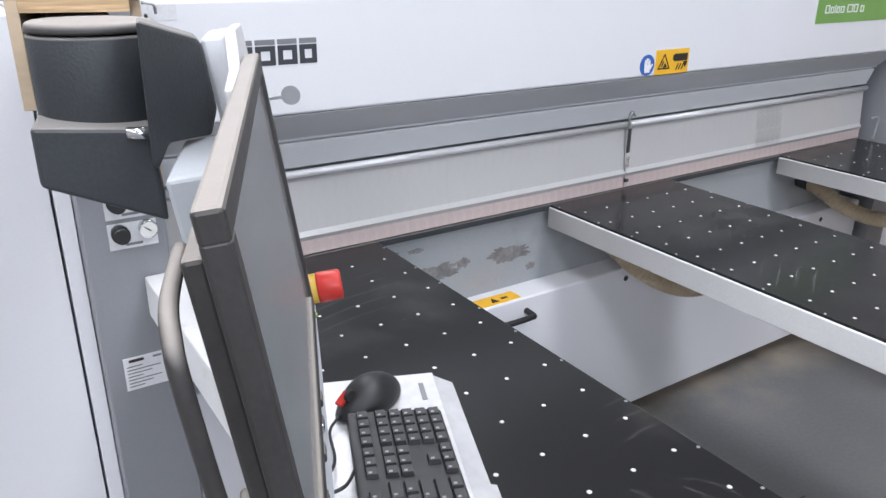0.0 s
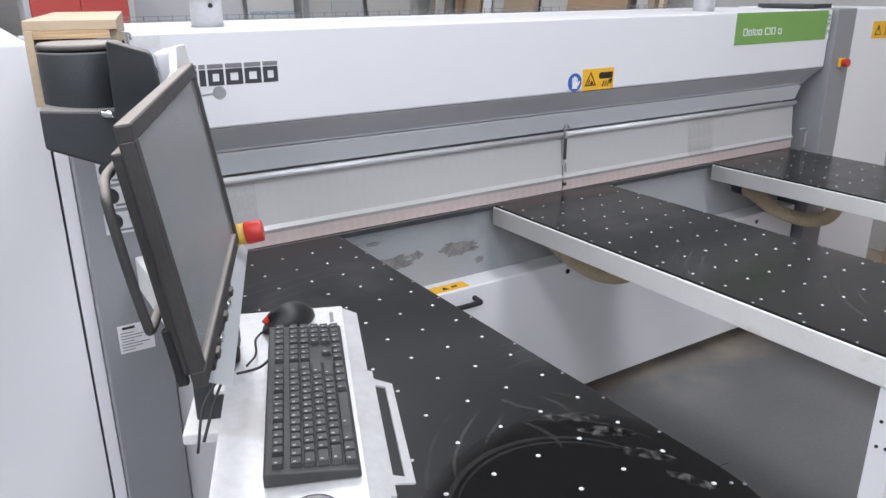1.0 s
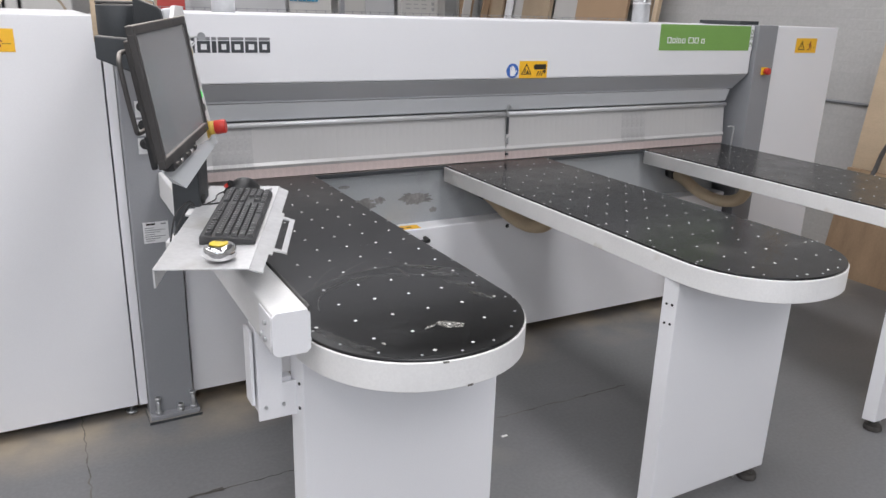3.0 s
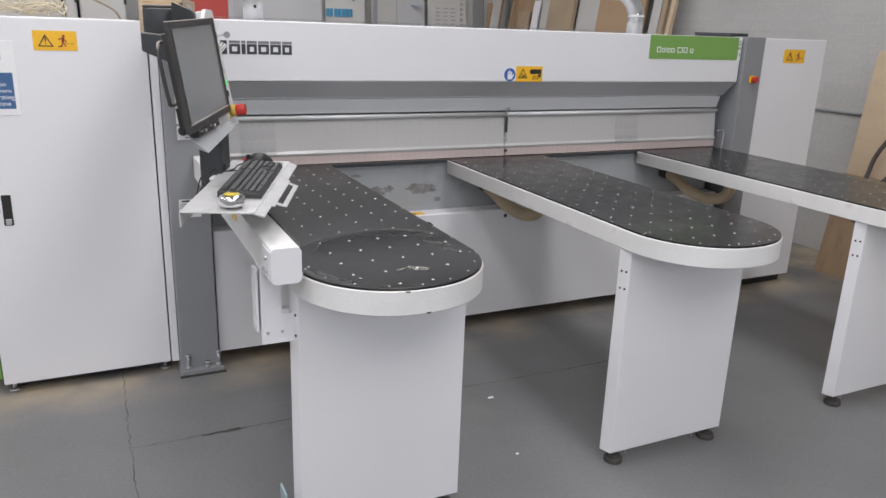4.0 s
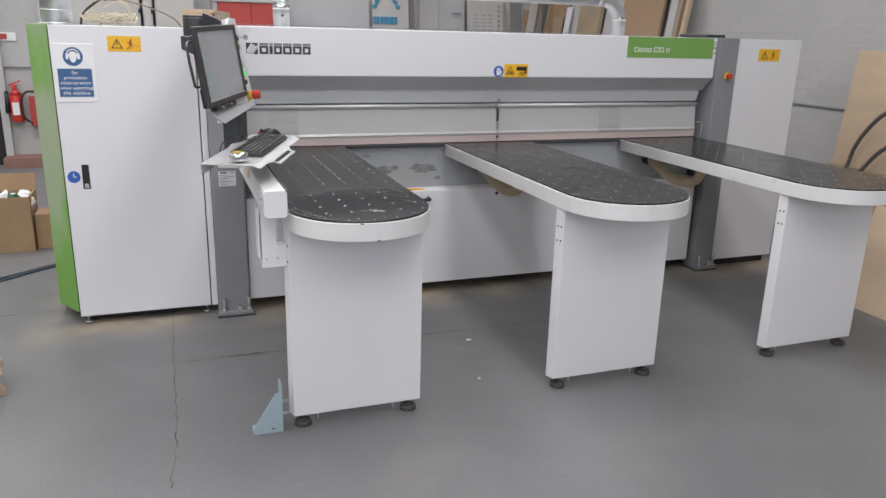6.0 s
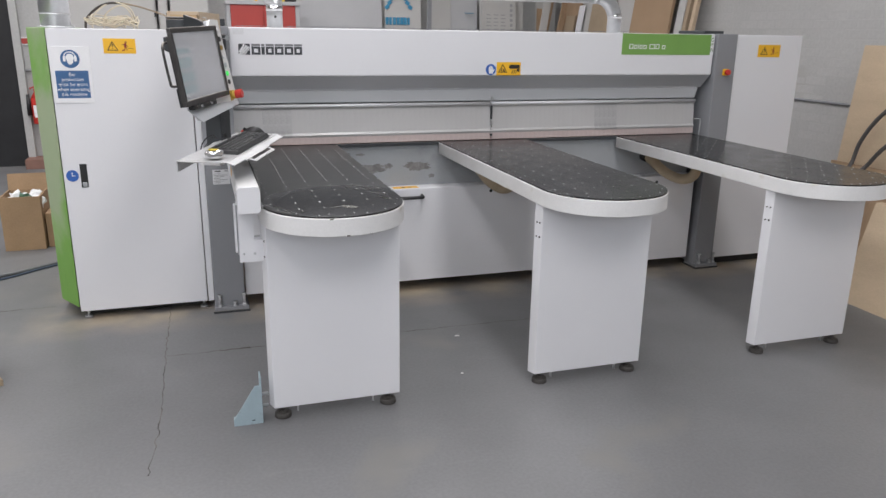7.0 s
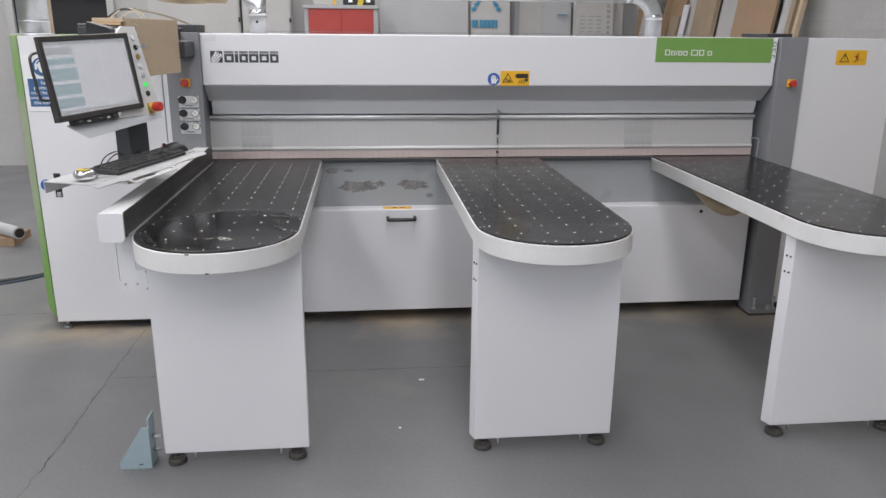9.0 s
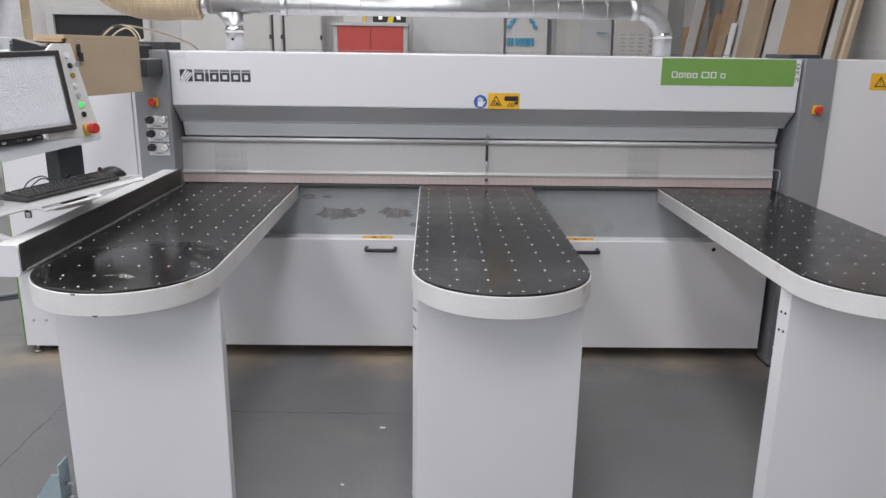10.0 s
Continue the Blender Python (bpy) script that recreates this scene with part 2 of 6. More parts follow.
def emitting(name, col, strength):
    m = bpy.data.materials.new(name)
    m.use_nodes = True
    b = m.node_tree.nodes["Principled BSDF"]
    b.inputs["Base Color"].default_value = (0.02, 0.02, 0.02, 1)
    b.inputs["Roughness"].default_value = 0.25
    b.inputs["Emission Color"].default_value = (*col, 1)
    b.inputs["Emission Strength"].default_value = strength
    return m


LAMP_GREEN = emitting("lit green lens", (0.08, 0.9, 0.15), 0.9)
LAMP_DIM = emitting("dim status lens", (0.3, 0.55, 0.1), 0.25)
SCREEN_WHITE = emitting("lit pale screen area", (0.80, 0.80, 0.86), 1.12)
SCREEN_TEAL = emitting("lit teal screen area", (0.46, 0.64, 0.70), 0.92)
SCREEN_GREY = emitting("lit grey screen area", (0.66, 0.68, 0.74), 0.85)
# colour of the blades added to dim the screen at a slant
BLADE_GREY = mat("dark grey blade", (0.15, 0.15, 0.155), 0.6)
SCREEN_GLASS = mat("dusty screen glass", (0.45, 0.44, 0.43), 0.3, var=0.08, scale=4, grain=0.02, bump=0.0, alpha=0.24, spec=0.7, rvar=0.05)


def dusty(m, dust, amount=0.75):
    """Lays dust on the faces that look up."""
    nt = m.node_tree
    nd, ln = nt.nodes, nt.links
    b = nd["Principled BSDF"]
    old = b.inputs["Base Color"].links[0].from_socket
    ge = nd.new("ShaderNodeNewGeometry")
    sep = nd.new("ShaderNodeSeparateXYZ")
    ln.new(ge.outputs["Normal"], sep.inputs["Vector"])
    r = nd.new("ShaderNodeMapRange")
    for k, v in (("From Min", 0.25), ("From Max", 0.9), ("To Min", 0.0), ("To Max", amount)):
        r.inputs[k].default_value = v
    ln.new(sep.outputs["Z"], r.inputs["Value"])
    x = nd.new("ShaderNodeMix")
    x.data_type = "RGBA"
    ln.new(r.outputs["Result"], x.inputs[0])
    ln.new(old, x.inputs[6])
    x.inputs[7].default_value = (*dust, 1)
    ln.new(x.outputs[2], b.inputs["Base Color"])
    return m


CHARCOAL = dusty(CHARCOAL, (0.30, 0.28, 0.26))
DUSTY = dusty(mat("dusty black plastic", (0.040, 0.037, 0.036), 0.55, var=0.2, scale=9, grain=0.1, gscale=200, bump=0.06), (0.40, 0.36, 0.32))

# ---- mesh helpers ----


def box(x0, x1, y0, y1, z0, z1, bev=0.0, seg=2):
    bm = bmesh.new()
    bmesh.ops.create_cube(bm, size=1)
    for v in bm.verts:
        v.co = Vector((x0 + (v.co.x + 0.5) * (x1 - x0), y0 + (v.co.y + 0.5) * (y1 - y0), z0 + (v.co.z + 0.5) * (z1 - z0)))
    if bev:
        bmesh.ops.bevel(bm, geom=bm.edges[:], offset=bev, segments=seg, profile=0.5, affect="EDGES")
    return bm


def prism(profile, axis, a, b, bev=0.0):
    """A closed outline of 2D points drawn out from a to b along axis. The outline's axes are the two others, in order."""
    bm = bmesh.new()

    def at(p, d):
        return {"x": (d, p[0], p[1]), "y": (p[0], d, p[1]), "z": (p[0], p[1], d)}[axis]
    lo = [bm.verts.new(at(p, a)) for p in profile]
    hi = [bm.verts.new(at(p, b)) for p in profile]
    n = len(profile)
    bm.faces.new(lo)
    bm.faces.new(hi[::-1])
    for i in range(n):
        bm.faces.new((lo[i], hi[i], hi[(i + 1) % n], lo[(i + 1) % n]))
    bmesh.ops.recalc_face_normals(bm, faces=bm.faces[:])
    if bev:
        bmesh.ops.bevel(bm, geom=bm.edges[:], offset=bev, segments=2, profile=0.5, affect="EDGES")
    return bm


def cyl(p0, p1, r0, r1=None, seg=24, bev=0.0):
    p0, p1 = Vector(p0), Vector(p1)
    r1 = r0 if r1 is None else r1
    bm = bmesh.new()
    d = p1 - p0
    bmesh.ops.create_cone(bm, cap_ends=True, segments=seg, radius1=r0, radius2=r1, depth=d.length)
    if bev:
        rim = [e for e in bm.edges if abs(e.verts[0].co.z - e.verts[1].co.z) < 1e-6]
        bmesh.ops.bevel(bm, geom=rim, offset=bev, segments=2, profile=0.5, affect="EDGES")
    bm.transform(Matrix.Translation((p0 + p1) / 2) @ d.to_track_quat("Z", "Y").to_matrix().to_4x4())
    for f in bm.faces:
        f.smooth = len(f.verts) == 4
    return bm


def smooth_points(points, n=8):
    """Catmull-Rom points through the given ones."""
    p = [Vector(q) for q in points]
    p = [2 * p[0] - p[1]] + p + [2 * p[-1] - p[-2]]
    out = []
    for i in range(1, len(p) - 2):
        for k in range(n):
            t = k / n
            out.append(0.5 * ((2 * p[i]) + (p[i + 1] - p[i - 1]) * t + (2 * p[i - 1] - 5 * p[i] + 4 * p[i + 1] - p[i + 2]) * t * t + (3 * p[i] - p[i - 1] - 3 * p[i + 1] + p[i + 2]) * t ** 3))
    return out + [p[-2]]


def even_points(points, step):
    """Points a fixed step apart along a line of points."""
    pts = [Vector(q) for q in points]
    out, need = [pts[0]], step
    for a, c in zip(pts, pts[1:]):
        d, at = (c - a).length, 0.0
        while d - at >= need:
            at += need
            out.append(a + (c - a) * (at / d))
            need = step
        need -= d - at
    return out


def tube(points, r, seg=10, ribs=0.0, pitch=0.012):
    """A round tube through points; ribs: the depth of rings round it, a pitch apart."""
    pts = [Vector(q) for q in points]
    if ribs:
        pts = even_points(pts, pitch / 4)
    bm = bmesh.new()
    rings = []
    side = None
    for i, q in enumerate(pts):
        d = (pts[min(i + 1, len(pts) - 1)] - pts[max(i - 1, 0)]).normalized()
        if side is None:
            side = d.orthogonal().normalized()
        side = (side - d * side.dot(d)).normalized()
        up = d.cross(side)
        rad = r + ribs * (0.0, 0.6, 1.0, 0.6)[i % 4]
        rings.append([bm.verts.new(q + rad * (math.cos(2 * math.pi * k / seg) * side + math.sin(2 * math.pi * k / seg) * up)) for k in range(seg)])
    for a, c in zip(rings, rings[1:]):
        for k in range(seg):
            f = bm.faces.new((a[k], a[(k + 1) % seg], c[(k + 1) % seg], c[k]))
            f.smooth = True
    bm.faces.new(rings[0][::-1])
    bm.faces.new(rings[-1])
    return bm


def merged(*bms):
    out = bmesh.new()
    for b in bms:
        me = bpy.data.meshes.new("tmp")
        b.to_mesh(me)
        b.free()
        out.from_mesh(me)
        bpy.data.meshes.remove(me)
    return out


def moved(bm, m):
    bm.transform(m)
    return bm


ROOT = {}


def thing(name, label, category, base=(0, 0, 0), group="", m=None, kind=""):
    """An Empty at its base. With m its parts are given in its own axes, else in the world's."""
    ob = new(name)
    ob.empty_display_size = 0.1
    ob.matrix_basis = m if m is not None else Matrix.Translation(base)
    ROOT[ob] = Matrix.Identity(4) if m is not None else Matrix.Translation(base).inverted()
    return tagged(ob, label, category, group, kind)


def part(name, bm, material, parent, label=""):
    """Links a bmesh as one mesh under a thing or a part."""
    ROOT_M = ROOT[parent]
    me = bpy.data.meshes.new(name)
    bm.transform(ROOT_M)
    bm.to_mesh(me)
    bm.free()
    me.materials.append(material)
    ob = new(name, me)
    ob.parent = parent
    ROOT[ob] = ROOT_M
    if label:
        tagged(ob, label)
    return ob


def piece(name, me, parent, m):
    ob = new(name, me)
    ob.parent = parent
    ob.matrix_basis = ROOT[parent] @ m
    ROOT[ob] = ROOT[parent]
    return ob


def solid(name, bm, material, label, category, kind="", group=""):
    """A thing of one mesh, or a piece of the setting, given in the world's axes."""
    me = bpy.data.meshes.new(name)
    c = Vector((0, 0, 0))
    if kind != "structure":
        xs = [v.co for v in bm.verts]
        c = Vector(((min(v.x for v in xs) + max(v.x for v in xs)) / 2, (min(v.y for v in xs) + max(v.y for v in xs)) / 2, min(v.z for v in xs)))
    bm.transform(Matrix.Translation(-c))
    bm.to_mesh(me)
    bm.free()
    me.materials.append(material)
    ob = new(name, me)
    ob.location = c
    ROOT[ob] = Matrix.Translation(-c)
    return tagged(ob, label, category, group, kind)


def shared(name, bm, material):
    me = bpy.data.meshes.new(name)
    bm.to_mesh(me)
    bm.free()
    me.materials.append(material)
    return me


def letters(text, size, m, align="CENTER", thick=0.0004):
    """Raised lettering as a bmesh: in the plane of m's x and y."""
    cu = bpy.data.curves.new("lettering", "FONT")
    cu.body, cu.size, cu.align_x, cu.align_y, cu.extrude = text, size, align, "CENTER", thick
    ob = new("lettering", cu)
    me = bpy.data.meshes.new_from_object(ob)
    bm = bmesh.new()
    bm.from_mesh(me)
    bm.transform(m)
    bpy.data.objects.remove(ob)
    bpy.data.curves.remove(cu)
    bpy.data.meshes.remove(me)
    return bm


def disc_y(x, z, r, y0, y1, seg=28):
    return cyl((x, y1, z), (x, y0, z), r, seg=seg)


# ---- the room ----
X0, X1, Y0, Y1, H = ROOM
floor = solid("floor", box(X0 - 0.2, X1 + 0.2, Y0 - 0.2, Y1 + 0.2, -0.2, 0), FLOOR, "grey painted concrete workshop floor with cracks and sawdust", "floor", "structure")
wall_back = solid("wall_back", box(X0, X1, Y1, Y1 + 0.2, 0, H), WALL_WHITE, "white painted masonry wall of the workshop", "wall", "structure")
wall_right = solid("wall_right", box(X1, X1 + 0.2, Y0, Y1 + 0.2, 0, H), WALL_WHITE, "white painted brick wall of the workshop", "wall", "structure")
wall_left = solid("wall_left", box(X0 - 0.2, X0, Y0, Y1 + 0.2, 0, H), WALL_WHITE, "plain white painted workshop wall", "wall", "structure")
wall_front = solid("wall_front", merged(box(X0 - 0.2, ADDED_WIN[0], Y0 - 0.2, Y0, 0, H), box(ADDED_WIN[1], X1 + 0.2, Y0 - 0.2, Y0, 0, H), box(ADDED_WIN[0], ADDED_WIN[1], Y0 - 0.2, Y0, 0, ADDED_WIN[2]), box(ADDED_WIN[0], ADDED_WIN[1], Y0 - 0.2, Y0, ADDED_WIN[3], H)), WALL_WHITE, "unseen plain white workshop wall with an added band of high windows", "wall", "structure")


def build_ceiling():
    xs = sorted({X0 - 0.2, X1 + 0.2, *(v for c in ASSUMED_ROOFLIGHTS for v in (c[0] - c[2] / 2, c[0] + c[2] / 2))})
    ys = sorted({Y0 - 0.2, Y1 + 0.2, *(v for c in ASSUMED_ROOFLIGHTS for v in (c[1] - c[3] / 2, c[1] + c[3] / 2))})
    bms = []
    for a, b in zip(xs, xs[1:]):
        for c, d in zip(ys, ys[1:]):
            if not any(abs((a + b) / 2 - r[0]) < r[2] / 2 and abs((c + d) / 2 - r[1]) < r[3] / 2 for r in ASSUMED_ROOFLIGHTS):
                bms.append(box(a, b, c, d, H, H + 0.15))
    return merged(*bms)


solid("ceiling", build_ceiling(), CEIL, "unseen pale sheeted workshop roof with assumed rooflights", "ceiling", "structure")
# lamps fill the assumed rooflights, which are never in view
for rx, ry, sx, sy in ASSUMED_ROOFLIGHTS:
    la = bpy.data.lights.new("assumed_rooflight", "AREA")
    la.shape, la.size, la.size_y, la.energy, la.color = "RECTANGLE", sx, sy, ROOF_WATTS, ROOF_COLOUR
    lo = new("assumed_rooflight", la)
    lo.location = (rx, ry, H + 0.1)


# front light through the added windows; no such source is in view
wl = bpy.data.lights.new("added_front_light", "AREA")
wl.shape, wl.size, wl.size_y, wl.energy, wl.color = "RECTANGLE", ADDED_WIN[1] - ADDED_WIN[0], ADDED_WIN[3] - ADDED_WIN[2], ADDED_WIN_WATTS, (0.97, 0.98, 1.0)
wo = new("added_front_light", wl)
wz = (ADDED_WIN[2] + ADDED_WIN[3]) / 2
wx = (ADDED_WIN[0] + ADDED_WIN[1]) / 2
wo.matrix_basis = look((wx, Y0 - 0.15, wz), (wx, 0, wz - 1.0))


def crack(points, w, seed):
    """A thin raised ribbon of dirt-filled crack along points on the floor."""
    rnd = random.Random(seed)
    bm = bmesh.new()
    pts = [Vector((*p, 0.0015)) for p in points]
    fine = []
    for a, b in zip(pts, pts[1:]):
        k = max(2, int((b - a).length / 0.03))
        fine += [a.lerp(b, i / k) + Vector((rnd.uniform(-1, 1), rnd.uniform(-1, 1), 0)) * 0.006 for i in range(k)]
    fine.append(pts[-1])
    prev = None
    for i, q in enumerate(fine):
        d = (fine[min(i + 1, len(fine) - 1)] - fine[max(i - 1, 0)]).normalized()
        s = Vector((-d.y, d.x, 0)) * w * rnd.uniform(0.25, 1.0)
        row = [bm.verts.new(q + s), bm.verts.new(q - s)]
        if prev:
            bm.faces.new((prev[0], prev[1], row[1], row[0]))
        prev = row
    bmesh.ops.recalc_face_normals(bm, faces=bm.faces[:])
    return bm


CRACK = mat("dark crack", (0.07, 0.065, 0.06), 0.9, var=0.4, scale=20, second=(0.15, 0.14, 0.125), amount=0.6, sscale=6)
for i, (pts, w) in enumerate([([(0.05, 1.95), (0.045, 1.1), (0.045, 0.33), (0.02, 0.0)], 0.0032), ([(0.05, 1.1), (0.4, 1.1), (0.75, 1.1), (1.3, 1.09), (2.3, 1.08)], 0.0035), ([(0.30, 1.1), (0.46, 1.1)], 0.011), ([(-1.5, 2.0), (-0.6, 2.02)], 0.004)]):
    part("crack", crack(pts, w, i), CRACK, floor)
WHITE_BIT = mat("paper scrap", (0.8, 0.8, 0.78), 0.7)
solid("paper_scrap", box(1.54, 1.565, 0.95, 0.96, 0.0, 0.003), WHITE_BIT, "small white paper scrap on the grey floor", "scrap")
solid("paper_scrap", box(1.42, 1.432, 0.50, 0.508, 0.0, 0.003), WHITE_BIT, "small white paper scrap on the grey floor", "scrap")

# ---- the panel saw: beam, guard, columns, cabinets ----
BX0, BX1, BY, BZ0, BZ1 = 0.475, 3.58, 1.715, 1.347, 1.608   # cover of the saw beam


def hexbolt(x, y, z, r=0.011, h=0.01):
    return cyl((x, y, z), (x, y, z + h), r, seg=6)


def hollow(x0, x1, z0, z1, s, y0, y1):
    """A letter sized frame with strokes s wide, or a plain bar where it is too narrow."""
    if x1 - x0 < 2.6 * s:
        return box(x0, x1, y0, y1, z0, z1)
    return merged(box(x0, x0 + s, y0, y1, z0, z1), box(x1 - s, x1, y0, y1, z0, z1), box(x0 + s, x1 - s, y0, y1, z0, z0 + s * 0.9), box(x0 + s, x1 - s, y0, y1, z1 - s * 0.9, z1))


def build_beam():
    t = thing("saw_beam", "long white saw beam cover with grey lower edge", "saw beam", (2.0, 1.9, 0.9))
    part("cover", box(BX0, BX1, BY, 2.35, BZ0, BZ1, 0.006), WHITE, t)
    # two sloping grey strips under the cover
    p1 = [(BY + 0.001, BZ0 - 0.002), (BY + 0.012, BZ0 - 0.012), (1.80, 1.268), (1.80, 1.262), (2.3, 1.262), (2.3, BZ0 - 0.002)]
    part("lower_edge", prism(p1, "x", BX0 + 0.004, BX1 - 0.006, 0.002), GREY_COVER, t, "silver grey sloping lower edge")
    p2 = [(1.790, 1.260), (1.792, 1.250), (1.812, 1.19), (1.86, 1.18), (2.3, 1.18), (2.3, 1.260)]
    part("pressure_edge", prism(p2, "x", BX0 + 0.02, BX1 - 0.04, 0.002), BAND, t)
    part("back_plate", box(BX0, BX1, 1.90, 1.93, 0.94, 1.20), GREY_COVER, t)
    part("brush_strip", box(BX0 + 0.02, BX1 - 0.05, 1.822, 1.842, 0.946, 0.992), FELT, t, "pink strip behind the guard")
    # stickers, lettering
    part("brand_plate", box(2.888, 3.552, BY - 0.0015, BY + 0.002, 1.476, 1.606), GREEN, t, "bright green name plate")
    part("model_field", box(3.553, 3.578, BY - 0.0015, BY + 0.002, 1.476, 1.606), SIGN_WHITE, t)
    part("model_number", letters("230", 0.030, Matrix.Translation((3.564, BY - 0.0022, 1.541)) @ Euler((radians(90), 0, 0)).to_matrix().to_4x4() @ Matrix.Rotation(radians(90), 4, "Z") @ Matrix.Diagonal((2.15, 0.95, 1, 1))), mat("grey green print", (0.20, 0.27, 0.17), 0.5), t)
    x = 2.94
    for w in (0.034, 0.028, 0.010, 0.027, 0.030, 0.0, 0.044, 0.034, 0.0, 0.030):
        if w:
            tall = 0.030 if w in (0.034, 0.044, 0.010) else 0.024
            part("letter_bar", hollow(x, x + w - 0.006, 1.512, 1.512 + tall, 0.0048, BY - 0.0026, BY - 0.0012), SIGN_WHITE, t)
            x += w + 0.001
        else:
            x += 0.014
    # dark mark: a square badge with slanting stripes, then six letter blocks
    badge = part("badge", box(0.522, 0.583, BY - 0.001, BY + 0.002, 1.463, 1.521), LOGO, t)
    for k in range(4):
        s = 0.012 + k * 0.0145
        q = [(0.522 + max(0, s - 0.03), 1.463 + max(0, 0.028 - s) * 0.9), (0.530 + max(0, s - 0.03), 1.463 + max(0, 0.026 - s) * 0.9), (min(0.583, 0.548 + s * 0.8), 1.497 + 0.006 * (3 - k)), (min(0.583, 0.541 + s * 0.8), 1.503 + 0.006 * (3 - k))]
        part("stripe", prism(q, "y", BY - 0.0018, BY - 0.0006), SIGN_WHITE, badge)
    x = 0.592
    for w in (0.047, 0.017, 0.043, 0.047, 0.047, 0.043):
        part("letter_block", hollow(x, x + w, 1.464, 1.507, 0.0125, BY - 0.001, BY + 0.002), LOGO, t, "dark letter shape")
        part("letter_block", box(x, x + w, BY - 0.001, BY + 0.002, 1.5095, 1.521), INK, t, "half worn grey letter top")
        x += w + 0.006
    part("label", box(0.497, 0.555, BY - 0.001, BY + 0.001, 1.570, 1.602), PAPER, t)
    # glove sign and pinch warning
    part("glove_sign", disc_y(1.998, 1.383, 0.033, BY - 0.0015, BY + 0.002), SIGN_BLUE, t, "round blue wear-gloves sign")
    gl = merged(prism([(1.986, 1.360), (2.010, 1.360), (2.012, 1.384), (1.984, 1.384)], "y", BY - 0.0025, BY - 0.001), *[box(1.9842 + k * 0.0071, 1.9898 + k * 0.0071, BY - 0.0024, BY - 0.0012, 1.383, 1.397 + (0.003, 0.008, 0.007, 0.001)[k], 0.001) for k in range(4)], moved(box(-0.0032, 0.0032, BY - 0.0023, BY - 0.0012, 0, 0.020, 0.001), Matrix.Translation((2.0105, 0, 1.369)) @ Matrix.Rotation(radians(32), 4, "Y")))
    part("glove", gl, SIGN_WHITE, t)
    part("warning_sign", box(2.035, 2.193, BY - 0.0015, BY + 0.002, 1.349, 1.427, 0.0), YELLOW, t, "yellow crushing hazard sign")
    part("triangle", triangle_ring(2.075, 1.386, 0.034, BY - 0.0022), SIGN_BLACK, t)
    hand = merged(prism([(2.061, 1.373), (2.070, 1.392), (2.074, 1.390), (2.068, 1.374)], "y", BY - 0.0024, BY - 0.0012), prism([(2.072, 1.371), (2.080, 1.386), (2.088, 1.377), (2.090, 1.371)], "y", BY - 0.0024, BY - 0.0012))
    part("pictogram", hand, SIGN_BLACK, t)
    jaw = merged(box(2.121, 2.186, BY - 0.0024, BY - 0.0012, 1.388, 1.412, 0.0005), box(2.116, 2.122, BY - 0.0024, BY - 0.0012, 1.392, 1.408), prism([(2.168, 1.386), (2.186, 1.386), (2.184, 1.374), (2.176, 1.366)], "y", BY - 0.0024, BY - 0.0012), *[prism([(2.132 + k * 0.013, 1.360), (2.142 + k * 0.013, 1.381), (2.147 + k * 0.013, 1.380), (2.137 + k * 0.013, 1.359)], "y", BY - 0.0024, BY - 0.0012) for k in range(3)])
    part("pictogram", jaw, SIGN_BLACK, t)
    return t


def triangle_ring(cx, cz, s, y, depth=0.001):
    """A flat triangular outline with an inner gap, facing -y."""
    bm = bmesh.new()
    out, inn = [], []
    for k in range(3):
        a = radians(90 + 120 * k)
        out.append((cx + s * math.cos(a), cz - s * 0.1 + s * math.sin(a)))
        inn.append((cx + 0.74 * s * math.cos(a), cz - s * 0.1 + 0.74 * s * math.sin(a)))
    vo = [[bm.verts.new((px, d, pz)) for px, pz in out] for d in (y, y + depth)]
    vi = [[bm.verts.new((px, d, pz)) for px, pz in inn] for d in (y, y + depth)]
    for k in range(3):
        j = (k + 1) % 3
        bm.faces.new((vo[0][k], vo[0][j], vi[0][j], vi[0][k]))
        bm.faces.new((vo[0][k], vo[1][k], vo[1][j], vo[0][j]))
        bm.faces.new((vi[0][k], vi[0][j], vi[1][j], vi[1][k]))
    bmesh.ops.recalc_face_normals(bm, faces=bm.faces[:])
    return bm


build_beam()

# strip guards: a rail and hanging strips, in two lengths
GY = 1.825


def strip_mesh(w, wave):
    bm = bmesh.new()
    rows = []
    n = 5
    for zi, (z, y) in enumerate(((0.0, -0.020), (0.040, -0.020), (0.052, -0.026), (0.064, -0.016), (0.200, -0.002), (0.209, -0.007), (0.215, -0.016))):
        rows.append([bm.verts.new((w * (k / (n - 1) - 0.5), y - wave * math.sin(math.pi * k / (n - 1)), z)) for k in range(n)])
    for a, c in zip(rows, rows[1:]):
        for k in range(n - 1):
            bm.faces.new((a[k], a[k + 1], c[k + 1], c[k]))
    bmesh.ops.recalc_face_normals(bm, faces=bm.faces[:])
    for f in bm.faces:
        f.material_index = 1 if f.calc_center_median().z < 0.042 else 0
    bmesh.ops.solidify(bm, geom=bm.faces[:], thickness=0.002)
    return bm


STRIP_W = 0.0335
strip_data = [shared("strip", strip_mesh(STRIP_W * f, 0.0002), STRIP) for f in (1.0, 0.999)] + [shared("strip", strip_mesh(STRIP_W * 0.998, 0.0004), STRIP_DARK)]

for me in strip_data:
    me.materials.append(STRIP_PINK)


RAIL = mat("dull aluminium", (0.70, 0.70, 0.71), 0.34, 0.25, var=0.04, scale=3, grain=0.03, bump=0.0, rvar=0.05)


